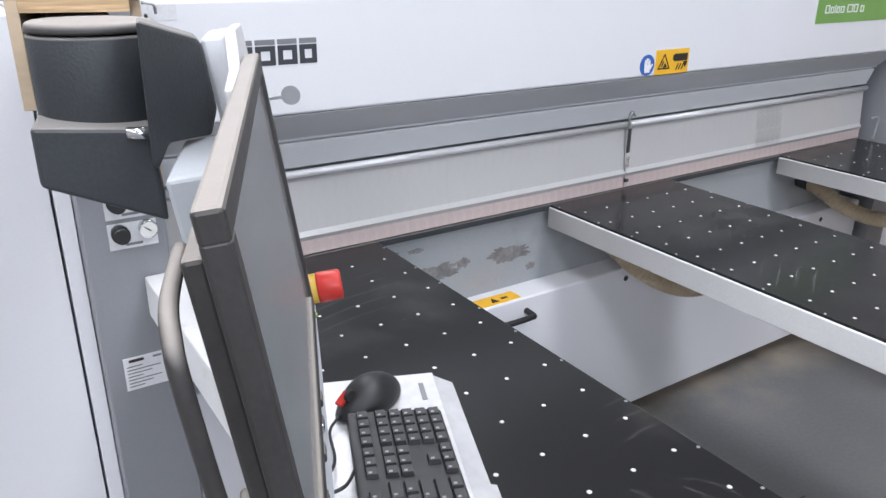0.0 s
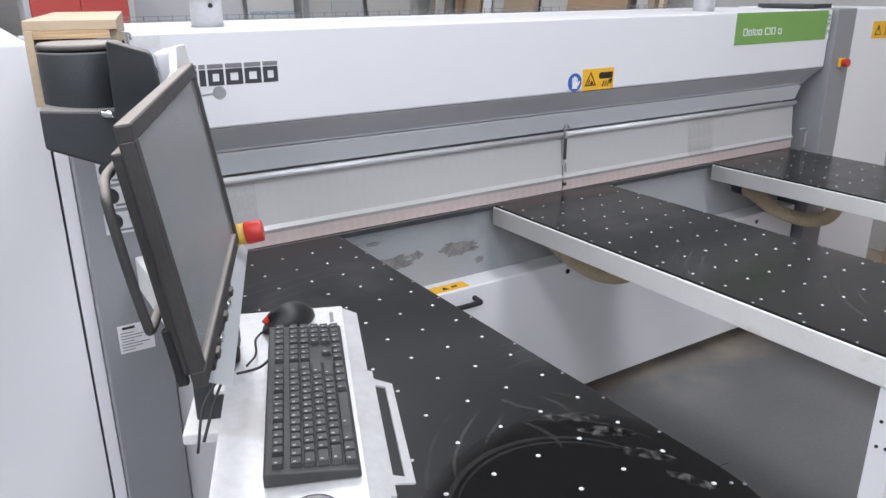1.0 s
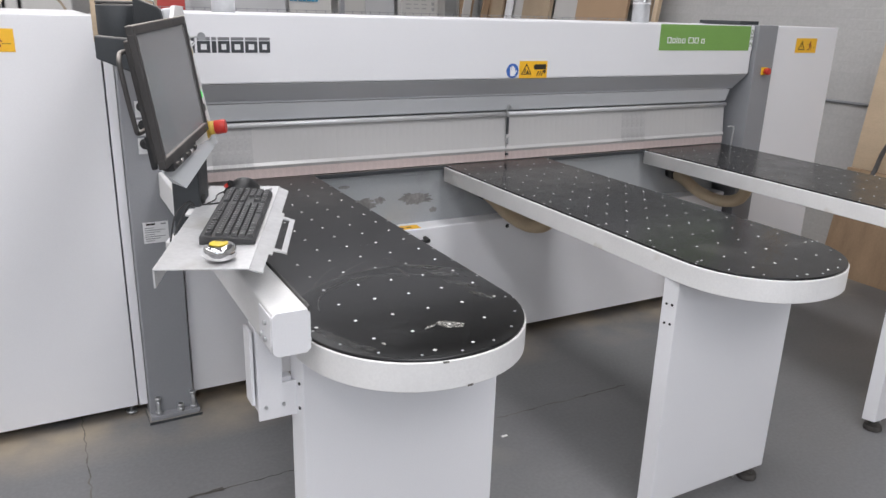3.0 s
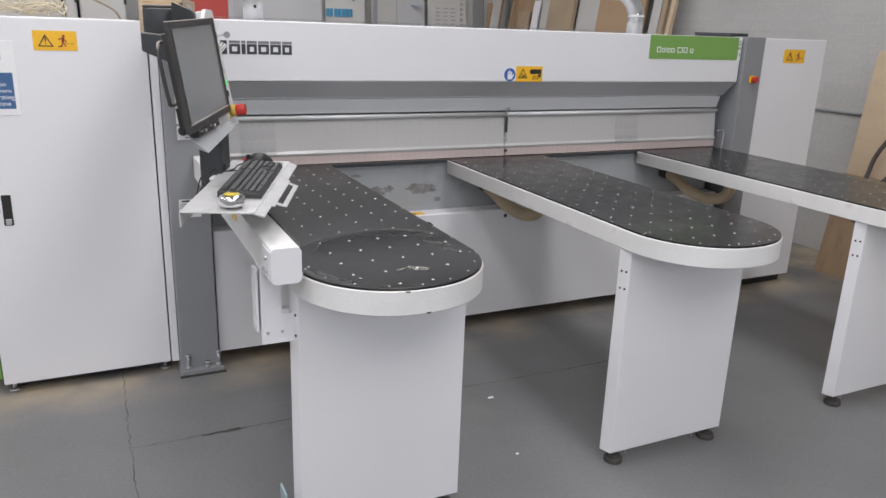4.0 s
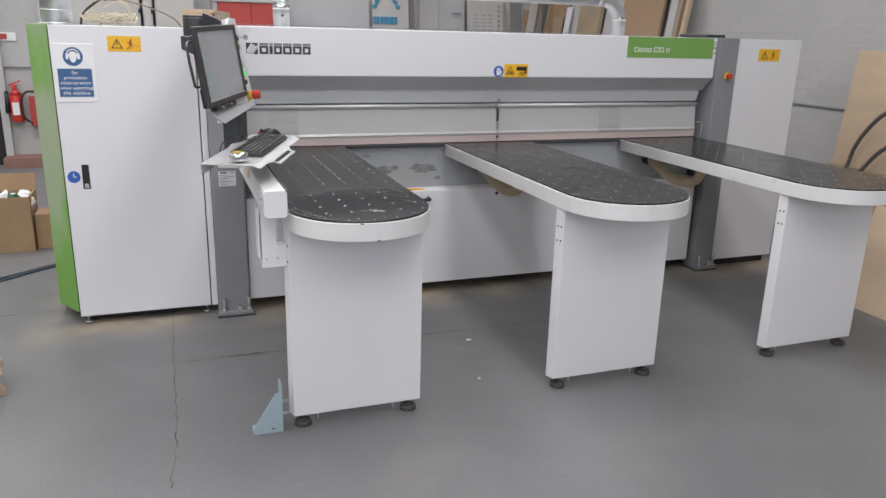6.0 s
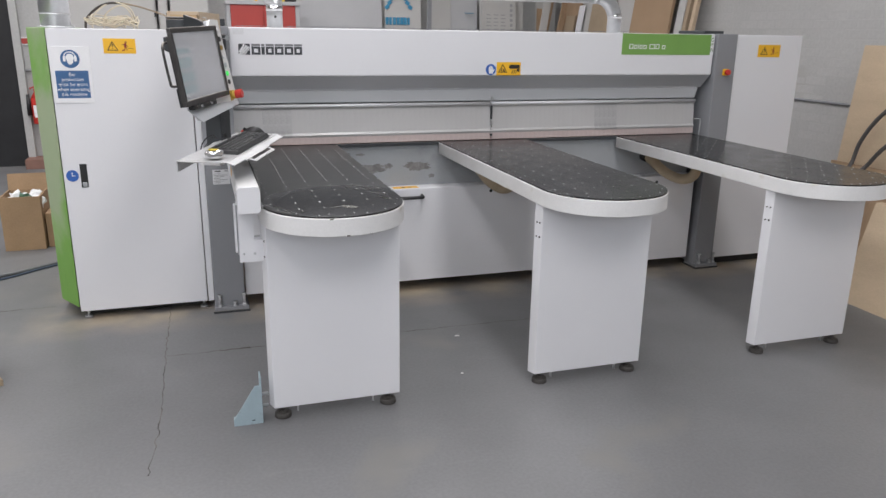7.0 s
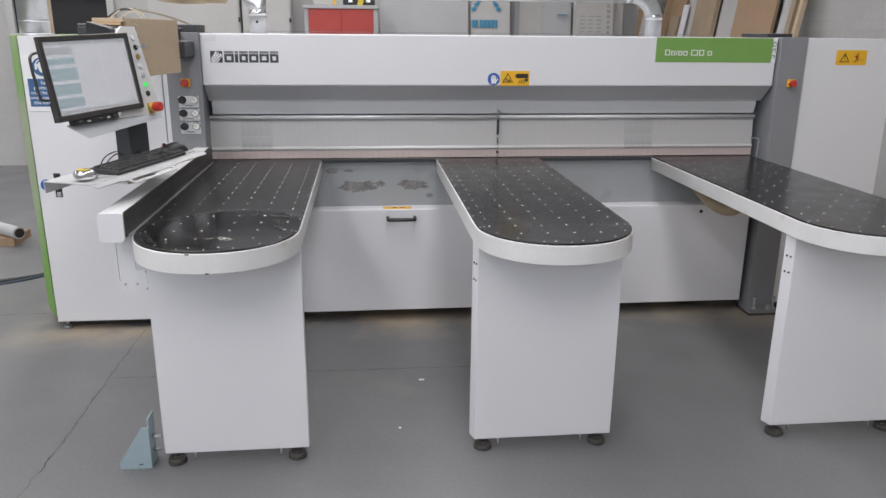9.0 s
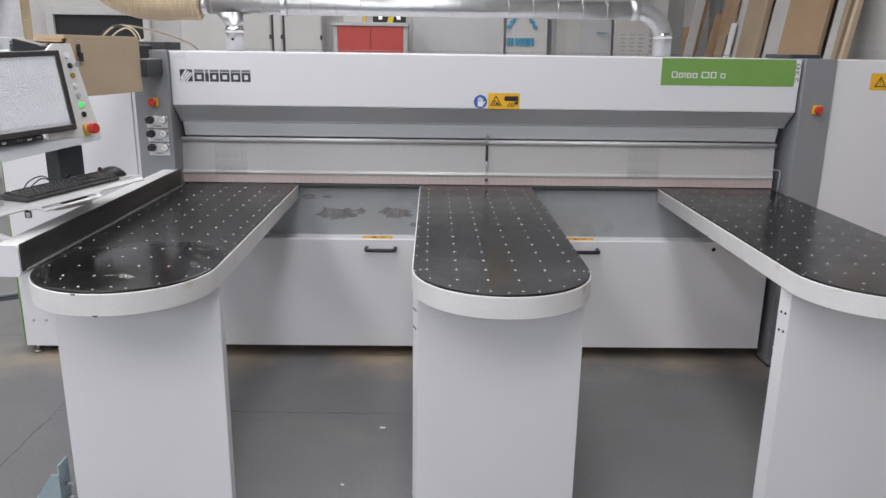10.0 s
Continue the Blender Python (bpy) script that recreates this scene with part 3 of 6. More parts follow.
def build_guard(x0, x1, seed):
    rnd = random.Random(seed)
    t = thing("strip_guard", "milky plastic strip guard hanging from a metal rail", "guard", ((x0 + x1) / 2, GY, 0.947), group="guards along the saw beam")
    part("rail", tube([(x0, GY - 0.012, 1.172), (x1, GY - 0.012, 1.172)], 0.0105, 16), RAIL, t, "shiny aluminium rail")
    part("clamp_bar", box(x0, x1, GY - 0.004, GY + 0.010, 1.150, 1.170, 0.002), ALU, t)
    n = round((x1 - x0) / STRIP_W)
    for k in range(n):
        x = x0 + (k + 0.5) * (x1 - x0) / n
        rubbed = 2.79 < x < 2.93 or 0.64 < x < 0.80
        piece("strip", strip_data[2 if rubbed else k % 2], t, Matrix.Translation((x, GY + rnd.uniform(-0.0002, 0.0002), 0.950)) @ Matrix.Rotation(rnd.uniform(-0.007, 0.007), 4, "Z"))
    return t


build_guard(0.47, 2.0415, 1)
build_guard(2.0445, 3.548, 2)
hk = thing("guard_hook", "dark wire hook holding the strip guard", "hook", (2.043, GY, 0.95))
part("wire", tube(smooth_points([(2.044, GY - 0.024, 1.145), (2.046, GY - 0.025, 1.16), (2.038, GY - 0.026, 1.19), (2.043, GY - 0.03, 1.215), (2.06, GY - 0.03, 1.20)], 6), 0.004, 8), STEEL, hk)
part("strap", box(2.037, 2.050, GY - 0.030, GY - 0.024, 1.075, 1.16, 0.002), CHARCOAL, hk)
part("clip", box(2.038, 2.049, GY - 0.034, GY - 0.026, 1.028, 1.062, 0.002), CHROME, hk)
part("clip", box(2.037, 2.051, GY - 0.038, GY - 0.026, 0.972, 0.985, 0.002), CHARCOAL, hk)
part("wire", tube([(2.0435, GY - 0.013, 1.09), (2.0435, GY - 0.027, 0.975)], 0.002, 6), STEEL, hk)

# bed below the guard, grey panel and white lower panels
bed = thing("saw_bed", "grey machine bed with peeling paint behind the tables", "machine bed", (2.0, 1.9, 0.0))
part("bed_top", box(0.49, 3.56, 1.802, 1.90, 0.925, 0.944, 0.002), CHARCOAL, bed)
part("front_plate", box(0.50, 3.555, 1.836, 1.86, 0.655, 0.921), BED_GREY, bed)
part("edge_fold", box(0.50, 3.555, 1.826, 1.836, 0.905, 0.9215, 0.002), BED_GREY, bed)
part("carcass", box(0.52, 3.54, 1.90, 2.5, 0.08, 0.90), GREY, bed)


def blotch(cx, cz, w, h, y, seed, n=72):
    """An uneven patch where paint has come off."""
    rnd = random.Random(seed)
    ph = [rnd.uniform(0, 6.28) for _ in range(6)]
    pts = []
    for k in range(n):
        a = 2 * math.pi * k / n
        r = 1 + 0.10 * math.sin(2 * a + ph[0]) + 0.12 * math.sin(5 * a + ph[1]) + 0.09 * math.sin(11 * a + ph[2]) + rnd.uniform(-0.13, 0.13)
        pts.append((cx + w / 2 * r * math.copysign(abs(math.cos(a)) ** 0.8, math.cos(a)), cz + h / 2 * r * math.sin(a)))
    return prism(pts, "y", y, y + 0.001)


BARE = mat("bare primer patch", (0.20, 0.195, 0.19), 0.65, var=0.25, scale=25, grain=0.15, gscale=90)
for k, (cx, cz, w, h) in enumerate([(1.262, 0.782, 0.19, 0.062), (1.385, 0.795, 0.045, 0.035), (1.57, 0.788, 0.17, 0.05), (1.115, 0.872, 0.07, 0.028), (1.21, 0.872, 0.05, 0.016), (1.665, 0.725, 0.035, 0.028)]):
    part("paint_patch", blotch(cx, cz, w, h, 1.8352, k + 3), BARE, bed, "bare patch where grey paint has peeled")


def build_low_panel(x0, x1):
    t = thing("lower_panel", "white sheet metal lower panel with black bar handles", "machine panel", ((x0 + x1) / 2, 1.76, 0.07))
    prof = [(1.735, 0.072), (1.735, 0.665), (1.739, 0.669), (1.835, 0.669), (1.835, 0.663), (1.760, 0.661), (1.760, 0.072)]
    part("sheet", prism(prof, "x", x0, x1), WHITE, t)
    for hx in (1.497, 2.56):
        part("handle", tube(smooth_points([(hx - 0.075, 1.735, 0.622), (hx - 0.074, 1.700, 0.620), (hx - 0.06, 1.690, 0.619), (hx + 0.06, 1.690, 0.619), (hx + 0.074, 1.700, 0.620), (hx + 0.075, 1.735, 0.622)], 5), 0.010, 10), BLACK, t, "black bar handle")
        st = part("sticker", box(hx - 0.10, hx + 0.06, 1.745, 1.80, 0.669, 0.6702), YELLOW, t, "yellow warning sticker on the top fold")
        part("mark", merged(prism([(hx - 0.05, 1.757), (hx - 0.035, 1.785), (hx - 0.02, 1.757)], "z", 0.6702, 0.6712), box(hx - 0.005, hx + 0.02, 1.765, 1.775, 0.6702, 0.6712)), SIGN_BLACK, st)
    for hx in (2.032, 3.252):
        part("hole", disc_y(hx, 0.629, 0.0105, 1.7335, 1.7365, 16), DARK, t)
    return t


build_low_panel(0.485, 3.552)

# columns at both ends


def build_column(name, x0, x1, label):
    t = thing(name, label, "machine column", ((x0 + x1) / 2, 1.8, 0.0), group="columns of the saw")
    part("post", box(x0, x1, 1.688, 2.1, 0.03, 1.612, 0.004), GREY, t)
    part("base_plate", box(x0 - 0.002, x1 + 0.018, 1.655, 1.80, 0.012, 0.032, 0.003), GREY, t, "thick steel foot plate")
    part("pad", box(x0 - 0.01, x1 + 0.024, 1.648, 1.80, 0.0, 0.012), CHARCOAL, t)
    for bx, by, h in ((x0 + 0.03, 1.672, 0.075), (x0 + 0.115, 1.668, 0.03), (x1 - 0.005, 1.672, 0.075)):
        b = part("bolt", merged(cyl((bx, by, 0.032), (bx, by, 0.032 + h), 0.008, seg=10), hexbolt(bx, by, 0.032, 0.014, 0.012), hexbolt(bx, by, 0.032 + h - 0.012, 0.013, 0.012)), STEEL, t)
    return t


def build_estop(t, x, z, y, r=0.020, out=0.030):
    part("stop_plate", box(x - r * 1.02, x + r * 1.12, y - 0.012, y, z - r * 1.05, z + r * 1.05, 0.003), YELLOW, t, "yellow stop button base")
    part("stop_button", merged(cyl((x, y - 0.012, z), (x, y - 0.012 - out * 0.5, z), r * 0.7), cyl((x, y - 0.012 - out * 0.4, z), (x, y - 0.012 - out, z), r, r * 0.92, bev=0.003)), RED, t, "red mushroom stop button")


col_l = build_column("support_column", 0.302, 0.474, "grey steel support column with pressure gauges")
build_estop(col_l, 0.395, 1.363, 1.688)
for z in (1.278, 1.211, 1.143):
    part("gauge_plate", box(0.352, 0.452, 1.685, 1.689, z - 0.040, z + 0.018), SIGN_WHITE if z < 0 else PAPER, col_l)
    part("knob", merged(disc_y(0.374, z, 0.0165, 1.645, 1.686, 20), disc_y(0.374, z, 0.019, 1.660, 1.672, 20)), BLACK, col_l, "black regulator knob")
    g = part("gauge", merged(disc_y(0.433, z, 0.0195, 1.668, 1.686)), CHROME, col_l, "small round pressure gauge")
    part("dial", disc_y(0.433, z, 0.0165, 1.6665, 1.669), GAUGE, g)
    part("needle", moved(box(-0.001, 0.001, 1.6655, 1.667, -0.004, 0.013), Matrix.Translation((0.433, 0, z)) @ Matrix.Rotation(radians(-50), 4, "Y")), SIGN_BLACK, g)
    part("print_bar", box(0.385, 0.420, 1.6845, 1.6855, z - 0.034, z - 0.028), INK, col_l)
pl = part("rating_plate", box(0.340, 0.432, 1.686, 1.689, 0.757, 0.840), PAPER, col_l, "printed paper rating plate")
part("print_bar", box(0.352, 0.385, 1.6852, 1.6862, 0.828, 0.835), SIGN_BLACK, pl)
part("print_bar", box(0.405, 0.424, 1.6852, 1.6862, 0.829, 0.834), INK, pl)
for k in range(7):
    part("print_bar", box(0.346, 0.40 + 0.02 * ((k * 7) % 3 - 1), 1.6852, 1.6862, 0.765 + k * 0.0085, 0.7675 + k * 0.0085), INK, pl)
col_r = build_column("support_column", 3.588, 3.742, "grey steel support column with red stop button")
build_estop(col_r, 3.668, 1.366, 1.688)
# small wire loop beside the right column
solid("wire_loop", tube(smooth_points([(3.548, 1.735, 0.945), (3.55, 1.732, 1.04), (3.535, 1.732, 1.055), (3.50, 1.735, 1.056)], 5), 0.004, 8), ALU, "thin bent metal rod at the table end", "rod")


def warning_sticker(t, x0, x1, z0, z1, y, figure):
    s = part("warning_sign", box(x0, x1, y - 0.0015, y + 0.001, z0, z1), YELLOW, t, "yellow warning sign")
    cx, cz = x0 + (x1 - x0) * 0.28, (z0 + z1) / 2
    part("triangle", triangle_ring(cx, cz - 0.004, (z1 - z0) * 0.42, y - 0.0022), SIGN_BLACK, s)
    part("mark", merged(box(cx - 0.002, cx + 0.002, y - 0.0022, y - 0.001, cz - 0.006, cz + 0.012), box(cx - 0.002, cx + 0.002, y - 0.0022, y - 0.001, cz - 0.014, cz - 0.010)), SIGN_BLACK, s)
    fx = x0 + (x1 - x0) * 0.68
    bits = [moved(box(-0.0045, 0.0045, y - 0.0022, y - 0.001, -0.011, 0.011), Matrix.Translation((fx, 0, cz + 0.003)) @ Matrix.Rotation(radians(8), 4, "Y")), disc_y(fx + 0.003, cz + 0.019, 0.005, y - 0.0022, y - 0.001, 12)]
    for dx, dz, a in ((-0.008, 0.008, 75), (0.008, 0.001, -40), (-0.004, -0.015, 35), (0.006, -0.014, -12), (-0.011, -0.022, 80)):
        bits.append(moved(box(-0.0022, 0.0022, y - 0.0022, y - 0.001, -0.008, 0.008), Matrix.Translation((fx + dx, 0, cz + dz)) @ Matrix.Rotation(radians(a), 4, "Y")))
    part("pictogram", merged(*bits), SIGN_RED, s)
    part("line", box(fx + 0.012, x1 - 0.01, y - 0.002, y - 0.001, cz - 0.012, cz - 0.0105), SIGN_BLACK, s)


# left electrical cabinet
CY = 1.745
cab = thing("electrical_cabinet", "tall white electrical cabinet with green side panel", "cabinet", (-0.1, 2.0, 0.0))
part("body", box(-0.415, 0.262, CY + 0.018, 3.1, 0.06, 1.588, 0.003), WHITE, cab)
part("door", box(-0.422, 0.262, CY, CY + 0.016, 0.052, 1.588, 0.003), WHITE, cab)
part("filler_strip", box(0.268, 0.300, CY - 0.004, 2.2, 0.052, 1.588, 0.002), WHITE, cab)
green = [(-0.427, CY + 0.002), (-0.427, 3.1), (-0.545, 3.1), (-0.545, 1.945), (-0.535, 1.925)]
part("side_panel", prism(green, "z", 0.075, 1.592, 0.004), GREEN_FADED, cab, "dusty green side panel")
part("plinth", box(-0.40, 0.25, CY + 0.06, 2.4, 0.02, 0.07), DARK, cab)
for fx in (-0.39, 0.24):
    part("foot", merged(cyl((fx, CY + 0.05, 0), (fx, CY + 0.05, 0.012), 0.022), cyl((fx, CY + 0.05, 0.01), (fx, CY + 0.05, 0.06), 0.008)), STEEL, cab)
rec = part("door_pull", box(-0.339, -0.304, CY - 0.003, CY + 0.002, 0.762, 0.890, 0.002), DARK, cab, "dark recessed pull")
part("lever", box(-0.332, -0.310, CY - 0.006, CY - 0.002, 0.765, 0.79, 0.002), STEEL, rec)
ck = part("round_sign", disc_y(-0.3785, 0.827, 0.031, CY - 0.002, CY + 0.001), SIGN_BLUE, cab, "round blue sign")
part("mark", merged(box(-0.381, -0.377, CY - 0.003, CY - 0.0015, 0.827, 0.847), box(-0.381, -0.364, CY - 0.003, CY - 0.0015, 0.825, 0.829)), SIGN_WHITE, ck)
warning_sticker(cab, -0.157, 0.0, 1.465, 1.541, CY, True)
sg = part("ear_sign", box(-0.418, -0.226, CY - 0.003, CY + 0.001, 1.213, 1.500, 0.001), SIGN_WHITE, cab, "white and blue ear protection sign")
part("ear_disc", disc_y(-0.322, 1.437, 0.046, CY - 0.004, CY - 0.002), SIGN_NAVY, sg)
part("head", merged(disc_y(-0.322, 1.443, 0.0195, CY - 0.0048, CY - 0.003), prism([(-0.339, 1.440), (-0.305, 1.440), (-0.309, 1.418), (-0.316, 1.409), (-0.328, 1.409), (-0.335, 1.418)], "y", CY - 0.0047, CY - 0.003)), SIGN_WHITE, sg)
part("ear_muff", merged(box(-0.3545, -0.3425, CY - 0.0052, CY - 0.003, 1.424, 1.452, 0.003)), SIGN_WHITE, sg)
part("ear_muff", merged(box(-0.3015, -0.2895, CY - 0.0052, CY - 0.003, 1.424, 1.452, 0.003)), SIGN_WHITE, sg)
band = [(-0.322 + r * math.cos(radians(a)), 1.444 + r * math.sin(radians(a))) for r, sweep in ((0.0305, range(10, 171, 16)), (0.0255, range(170, 9, -16))) for a in sweep]
part("head_band", prism(band, "y", CY - 0.0050, CY - 0.003), SIGN_WHITE, sg)
part("field", box(-0.399, -0.242, CY - 0.004, CY - 0.002, 1.238, 1.378), SIGN_NAVY, sg)
for k, line in enumerate(("Ear", "protection", "must be worn", "when operating", "this machine")):
    part("line_of_text", letters(line, 0.0245, Matrix.Translation((-0.3205, CY - 0.0044, 1.358 - k * 0.0252)) @ Euler((radians(90), 0, 0)).to_matrix().to_4x4()), SIGN_WHITE, sg)

# right cabinet
rc = thing("side_cabinet", "plain white machine side cabinet with warning sign", "cabinet", (4.0, 1.9, 0.0))
prof = [(3.748, 1.700), (4.285, 1.700), (4.285, 2.35), (3.748, 2.35)]
part("body", prism(prof, "z", 0.06, 1.608, 0.004), WHITE, rc)
part("plinth", box(3.78, 4.26, 1.75, 2.3, 0.0, 0.065), DARK, rc)
warning_sticker(rc, 3.925, 4.105, 1.465, 1.546, 1.700, True)
part("top_plate", box(3.56, 3.71, 1.80, 2.1, 1.612, 1.632, 0.003), CHARCOAL, rc)

# ---- air tables ----
TZ = 0.945


def outline(w, y_front, y_back, depth, n=28, inset=0.0):
    """Plan of a table: a straight back and a rounded front."""
    a, b = w / 2 - inset, depth - inset * 0.9
    yc = y_front + depth
    pts = [(a, y_back), (-a, y_back)]
    for k in range(n + 1):
        th = math.pi + math.pi * k / n
        c, s = math.cos(th), math.sin(th)
        e = 2 / 2.08
        pts.append((a * math.copysign(abs(c) ** e, c), yc + b * math.copysign(abs(s) ** e, s)))
    return pts


def build_rim(w, depth, YF):
    """White band: an open ring with a floor under it."""
    bm = prism(outline(w, YF, 1.798, depth, 48), "z", 0.869, 0.9385)
    bmesh.ops.bevel(bm, geom=[e for e in bm.edges if abs(e.verts[0].co.z - e.verts[1].co.z) < 1e-6], offset=0.0022, segments=1, profile=0.5, affect="EDGES")
    for f in bm.faces:
        f.smooth = abs(f.normal.z) < 0.1
    for e in bm.edges:
        e.smooth = not any(abs(f.normal.z) > 0.1 for f in e.link_faces)
    return bm


VALVE_RING = mat("dull valve ring", (0.16, 0.16, 0.16), 0.4, 0.5, var=0.1, scale=30, bump=0)
valve_mesh = shared("valve", merged(cyl((0, 0, 0), (0, 0, 0.0008), 0.0046, 0.0042, 12), cyl((0, 0, 0.0007), (0, 0, 0.0022), 0.0027, 0.0018, 10)), VALVE_RING)
valve_mesh.materials.append(VALVE)
for q in valve_mesh.polygons:
    q.material_index = 1 if q.center.z > 0.00079 and math.hypot(q.center.x, q.center.y) < 0.0031 else 0
screw_mesh = shared("screw", cyl((0, 0, 0), (0, 0, 0.0012), 0.0035, 0.003, 8), STEEL)


def build_table(x0, x1, row0, label, YF=0.001, pitch=0.1095, covering=TOP, shift=0.0):
    w, cx, depth = x1 - x0, (x0 + x1) / 2, 0.30
    m = Matrix.Translation((cx, 0.0, 0.0))
    t = thing("air_table", label, "air table", m=m, group="air tables in front of the saw")
    part("rim", build_rim(w, depth, YF), WHITE_WORN, t, "white painted rim")
    top = prism(outline(w, YF, 1.796, depth, 36, 0.004), "z", 0.936, TZ)
    bmesh.ops.bevel(top, geom=[e for e in top.edges if abs(e.verts[0].co.z - e.verts[1].co.z) < 1e-6 and e.verts[0].co.z > 0.94], offset=0.0025, segments=2, profile=0.5, affect="EDGES")
    part("table_top", top, covering, t, "black perforated table top")
    leg = prism([(-w / 2 + 0.002, 0.348), (-w / 2 + 0.018, 0.300), (w / 2 - 0.006, 0.300), (w / 2 - 0.006, 0.348)], "z", 0.05, 0.868, 0.0025)
    lg = part("leg_panel", leg, WHITE, t, "wide white sheet metal leg")
    for bz in (0.72, 0.785):
        for dy in (0.314, 0.332):
            f = (dy - 0.300) / 0.048
            bx = -w / 2 + 0.018 - 0.016 * f
            part("bolt_hole", cyl((bx + 0.003, dy + 0.001, bz), (bx - 0.002, dy - 0.0006, bz), 0.0042, seg=10), DARK, lg)
    for fx in (-w / 2 + 0.055, w / 2 - 0.055):
        part("foot", merged(cyl((fx, 0.324, 0), (fx, 0.324, 0.022), 0.037, 0.034, 24, 0.004), cyl((fx, 0.324, 0.02), (fx, 0.324, 0.03), 0.020, 0.016, 16), cyl((fx, 0.324, 0.028), (fx, 0.324, 0.055), 0.009, seg=10)), RUBBER_DUSTY, t, "dusty black rubber levelling foot")
    for fx in (-w / 2 + 0.12, w / 2 - 0.12):
        part("stay", box(fx - 0.003, fx + 0.003, 0.33, 0.345, 0.01, 0.052), STEEL, t)
    rnd = random.Random(int(x0 * 100))
    ym, a = row0, w / 2
    y = row0
    while y < 1.77:
        for k in range(6):
            x = (k - 2.5) * 0.0955 + shift
            inside = (abs(x) / (a - 0.02)) ** 2.08 + (max(0.0, (YF + depth) - y) / (depth - 0.025)) ** 2.08 < 1
            if inside:
                piece("valve", valve_mesh, t, Matrix.Translation((x, y, TZ + 0.0002)) @ Matrix.Rotation(rnd.uniform(0, 3), 4, "Z"))
        y += pitch
    # screws of the covering, sparse
    for k in range(11):
        for sx in (-1, 1):
            piece("screw", screw_mesh, t, Matrix.Translation((sx * (a - 0.012), 0.25 + k * 0.15 + rnd.uniform(-0.02, 0.02), TZ + 0.0002)))
    for k in range(9):
        th = math.pi + math.pi * (k + 0.5) / 9
        piece("screw", screw_mesh, t, Matrix.Translation(((a - 0.024) * math.cos(th), YF + depth + (depth - 0.022) * math.sin(th), TZ + 0.0002)))
    return t


t1 = build_table(0.494, 1.066, -0.0625, "worn air table with scuffed black top and white rim", -0.003, 0.1085, TOP_WIPED, -0.006)
t2 = build_table(1.698, 2.282, 0.037, "middle air table with black top and white rim", shift=-0.005)
t3 = build_table(2.948, 3.552, 0.037, "air table with clean black top and white rim")
def worn_film(name, col, alpha, scale, lo=0.42, hi=0.62):
    """Dust or rubbed paint that lies in flecks: its cover breaks up with a fine noise."""
    m = mat(name, col, 0.7, var=0.3, scale=60, grain=0.2, gscale=200)
    nd, ln = m.node_tree.nodes, m.node_tree.links
    tc, n, r = nd.new("ShaderNodeTexCoord"), nd.new("ShaderNodeTexNoise"), nd.new("ShaderNodeMapRange")
    n.inputs["Scale"].default_value, n.inputs["Detail"].default_value = scale, 6
    for k, v in (("From Min", lo), ("From Max", hi), ("To Min", 0.0), ("To Max", alpha)):
        r.inputs[k].default_value = v
    ln.new(tc.outputs["Object"], n.inputs["Vector"])
    ln.new(n.outputs["Fac"], r.inputs["Value"])
    ln.new(r.outputs["Result"], nd["Principled BSDF"].inputs["Alpha"])
    return m


SCUFF = worn_film("pale scuff", (0.40, 0.39, 0.36), 0.62, 110, 0.34, 0.66)
SMEAR = worn_film("dusty smear", (0.24, 0.235, 0.22), 0.22, 55, 0.46, 0.72)


def flat_patch(cx, cy, w, h, turn, seed, z):
    """An uneven flat patch on the first table, turned in its plane."""
    bm = blotch(0, 0, w, h, 0, seed, 40)
    bm.transform(Matrix(((1, 0, 0, 0), (0, 0, 1, 0), (0, 1, 0, 0), (0, 0, 0, 1))))
    return moved(bm, Matrix.Translation((cx - 0.78, cy, z)) @ Matrix.Rotation(radians(turn), 4, "Z"))


for k, (cx, cy, w, h, turn) in enumerate([(0.824, 0.152, 0.062, 0.032, -38), (0.812, 0.168, 0.028, 0.018, -20), (0.775, 0.160, 0.030, 0.008, 15), (0.640, 0.120, 0.014, 0.006, -70)]):
    part("scuff", flat_patch(cx, cy, w, h, turn, k + 20, TZ + 0.0004), SCUFF, t1, "pale scuff mark")
for k, (cx, cy, w, h, turn) in enumerate([(0.975, 0.47, 0.09, 0.030, -35), (0.955, 0.54, 0.10, 0.028, -30), (0.985, 0.38, 0.10, 0.024, -50), (0.99, 0.29, 0.08, 0.022, -70), (0.555, 0.20, 0.09, 0.024, -65), (0.59, 0.13, 0.08, 0.022, -55)]):
    part("smear", flat_patch(cx, cy, w, h, turn, k + 40, TZ + 0.0003), SMEAR, t1, "dusty smear on the black covering")

RUBBED = mat("fine pale scratch", (0.26, 0.255, 0.245), 0.6, var=0.3, scale=60, alpha=0.055)


def arc_band(cx, cy, r, w, a0, a1, n=40):
    """A flat curved streak that thins out towards both ends."""
    bm = bmesh.new()
    rows = []
    for k in range(n + 1):
        f = k / n
        a = radians(a0 + (a1 - a0) * f)
        h = w / 2 * math.sin(math.pi * f) ** 0.5 + 0.0003
        rows.append([bm.verts.new((cx + q * math.cos(a), cy + q * math.sin(a), TZ + 0.0005)) for q in (r - h, r + h)])
    for p, q in zip(rows, rows[1:]):
        bm.faces.new((p[0], p[1], q[1], q[0]))
    return bm


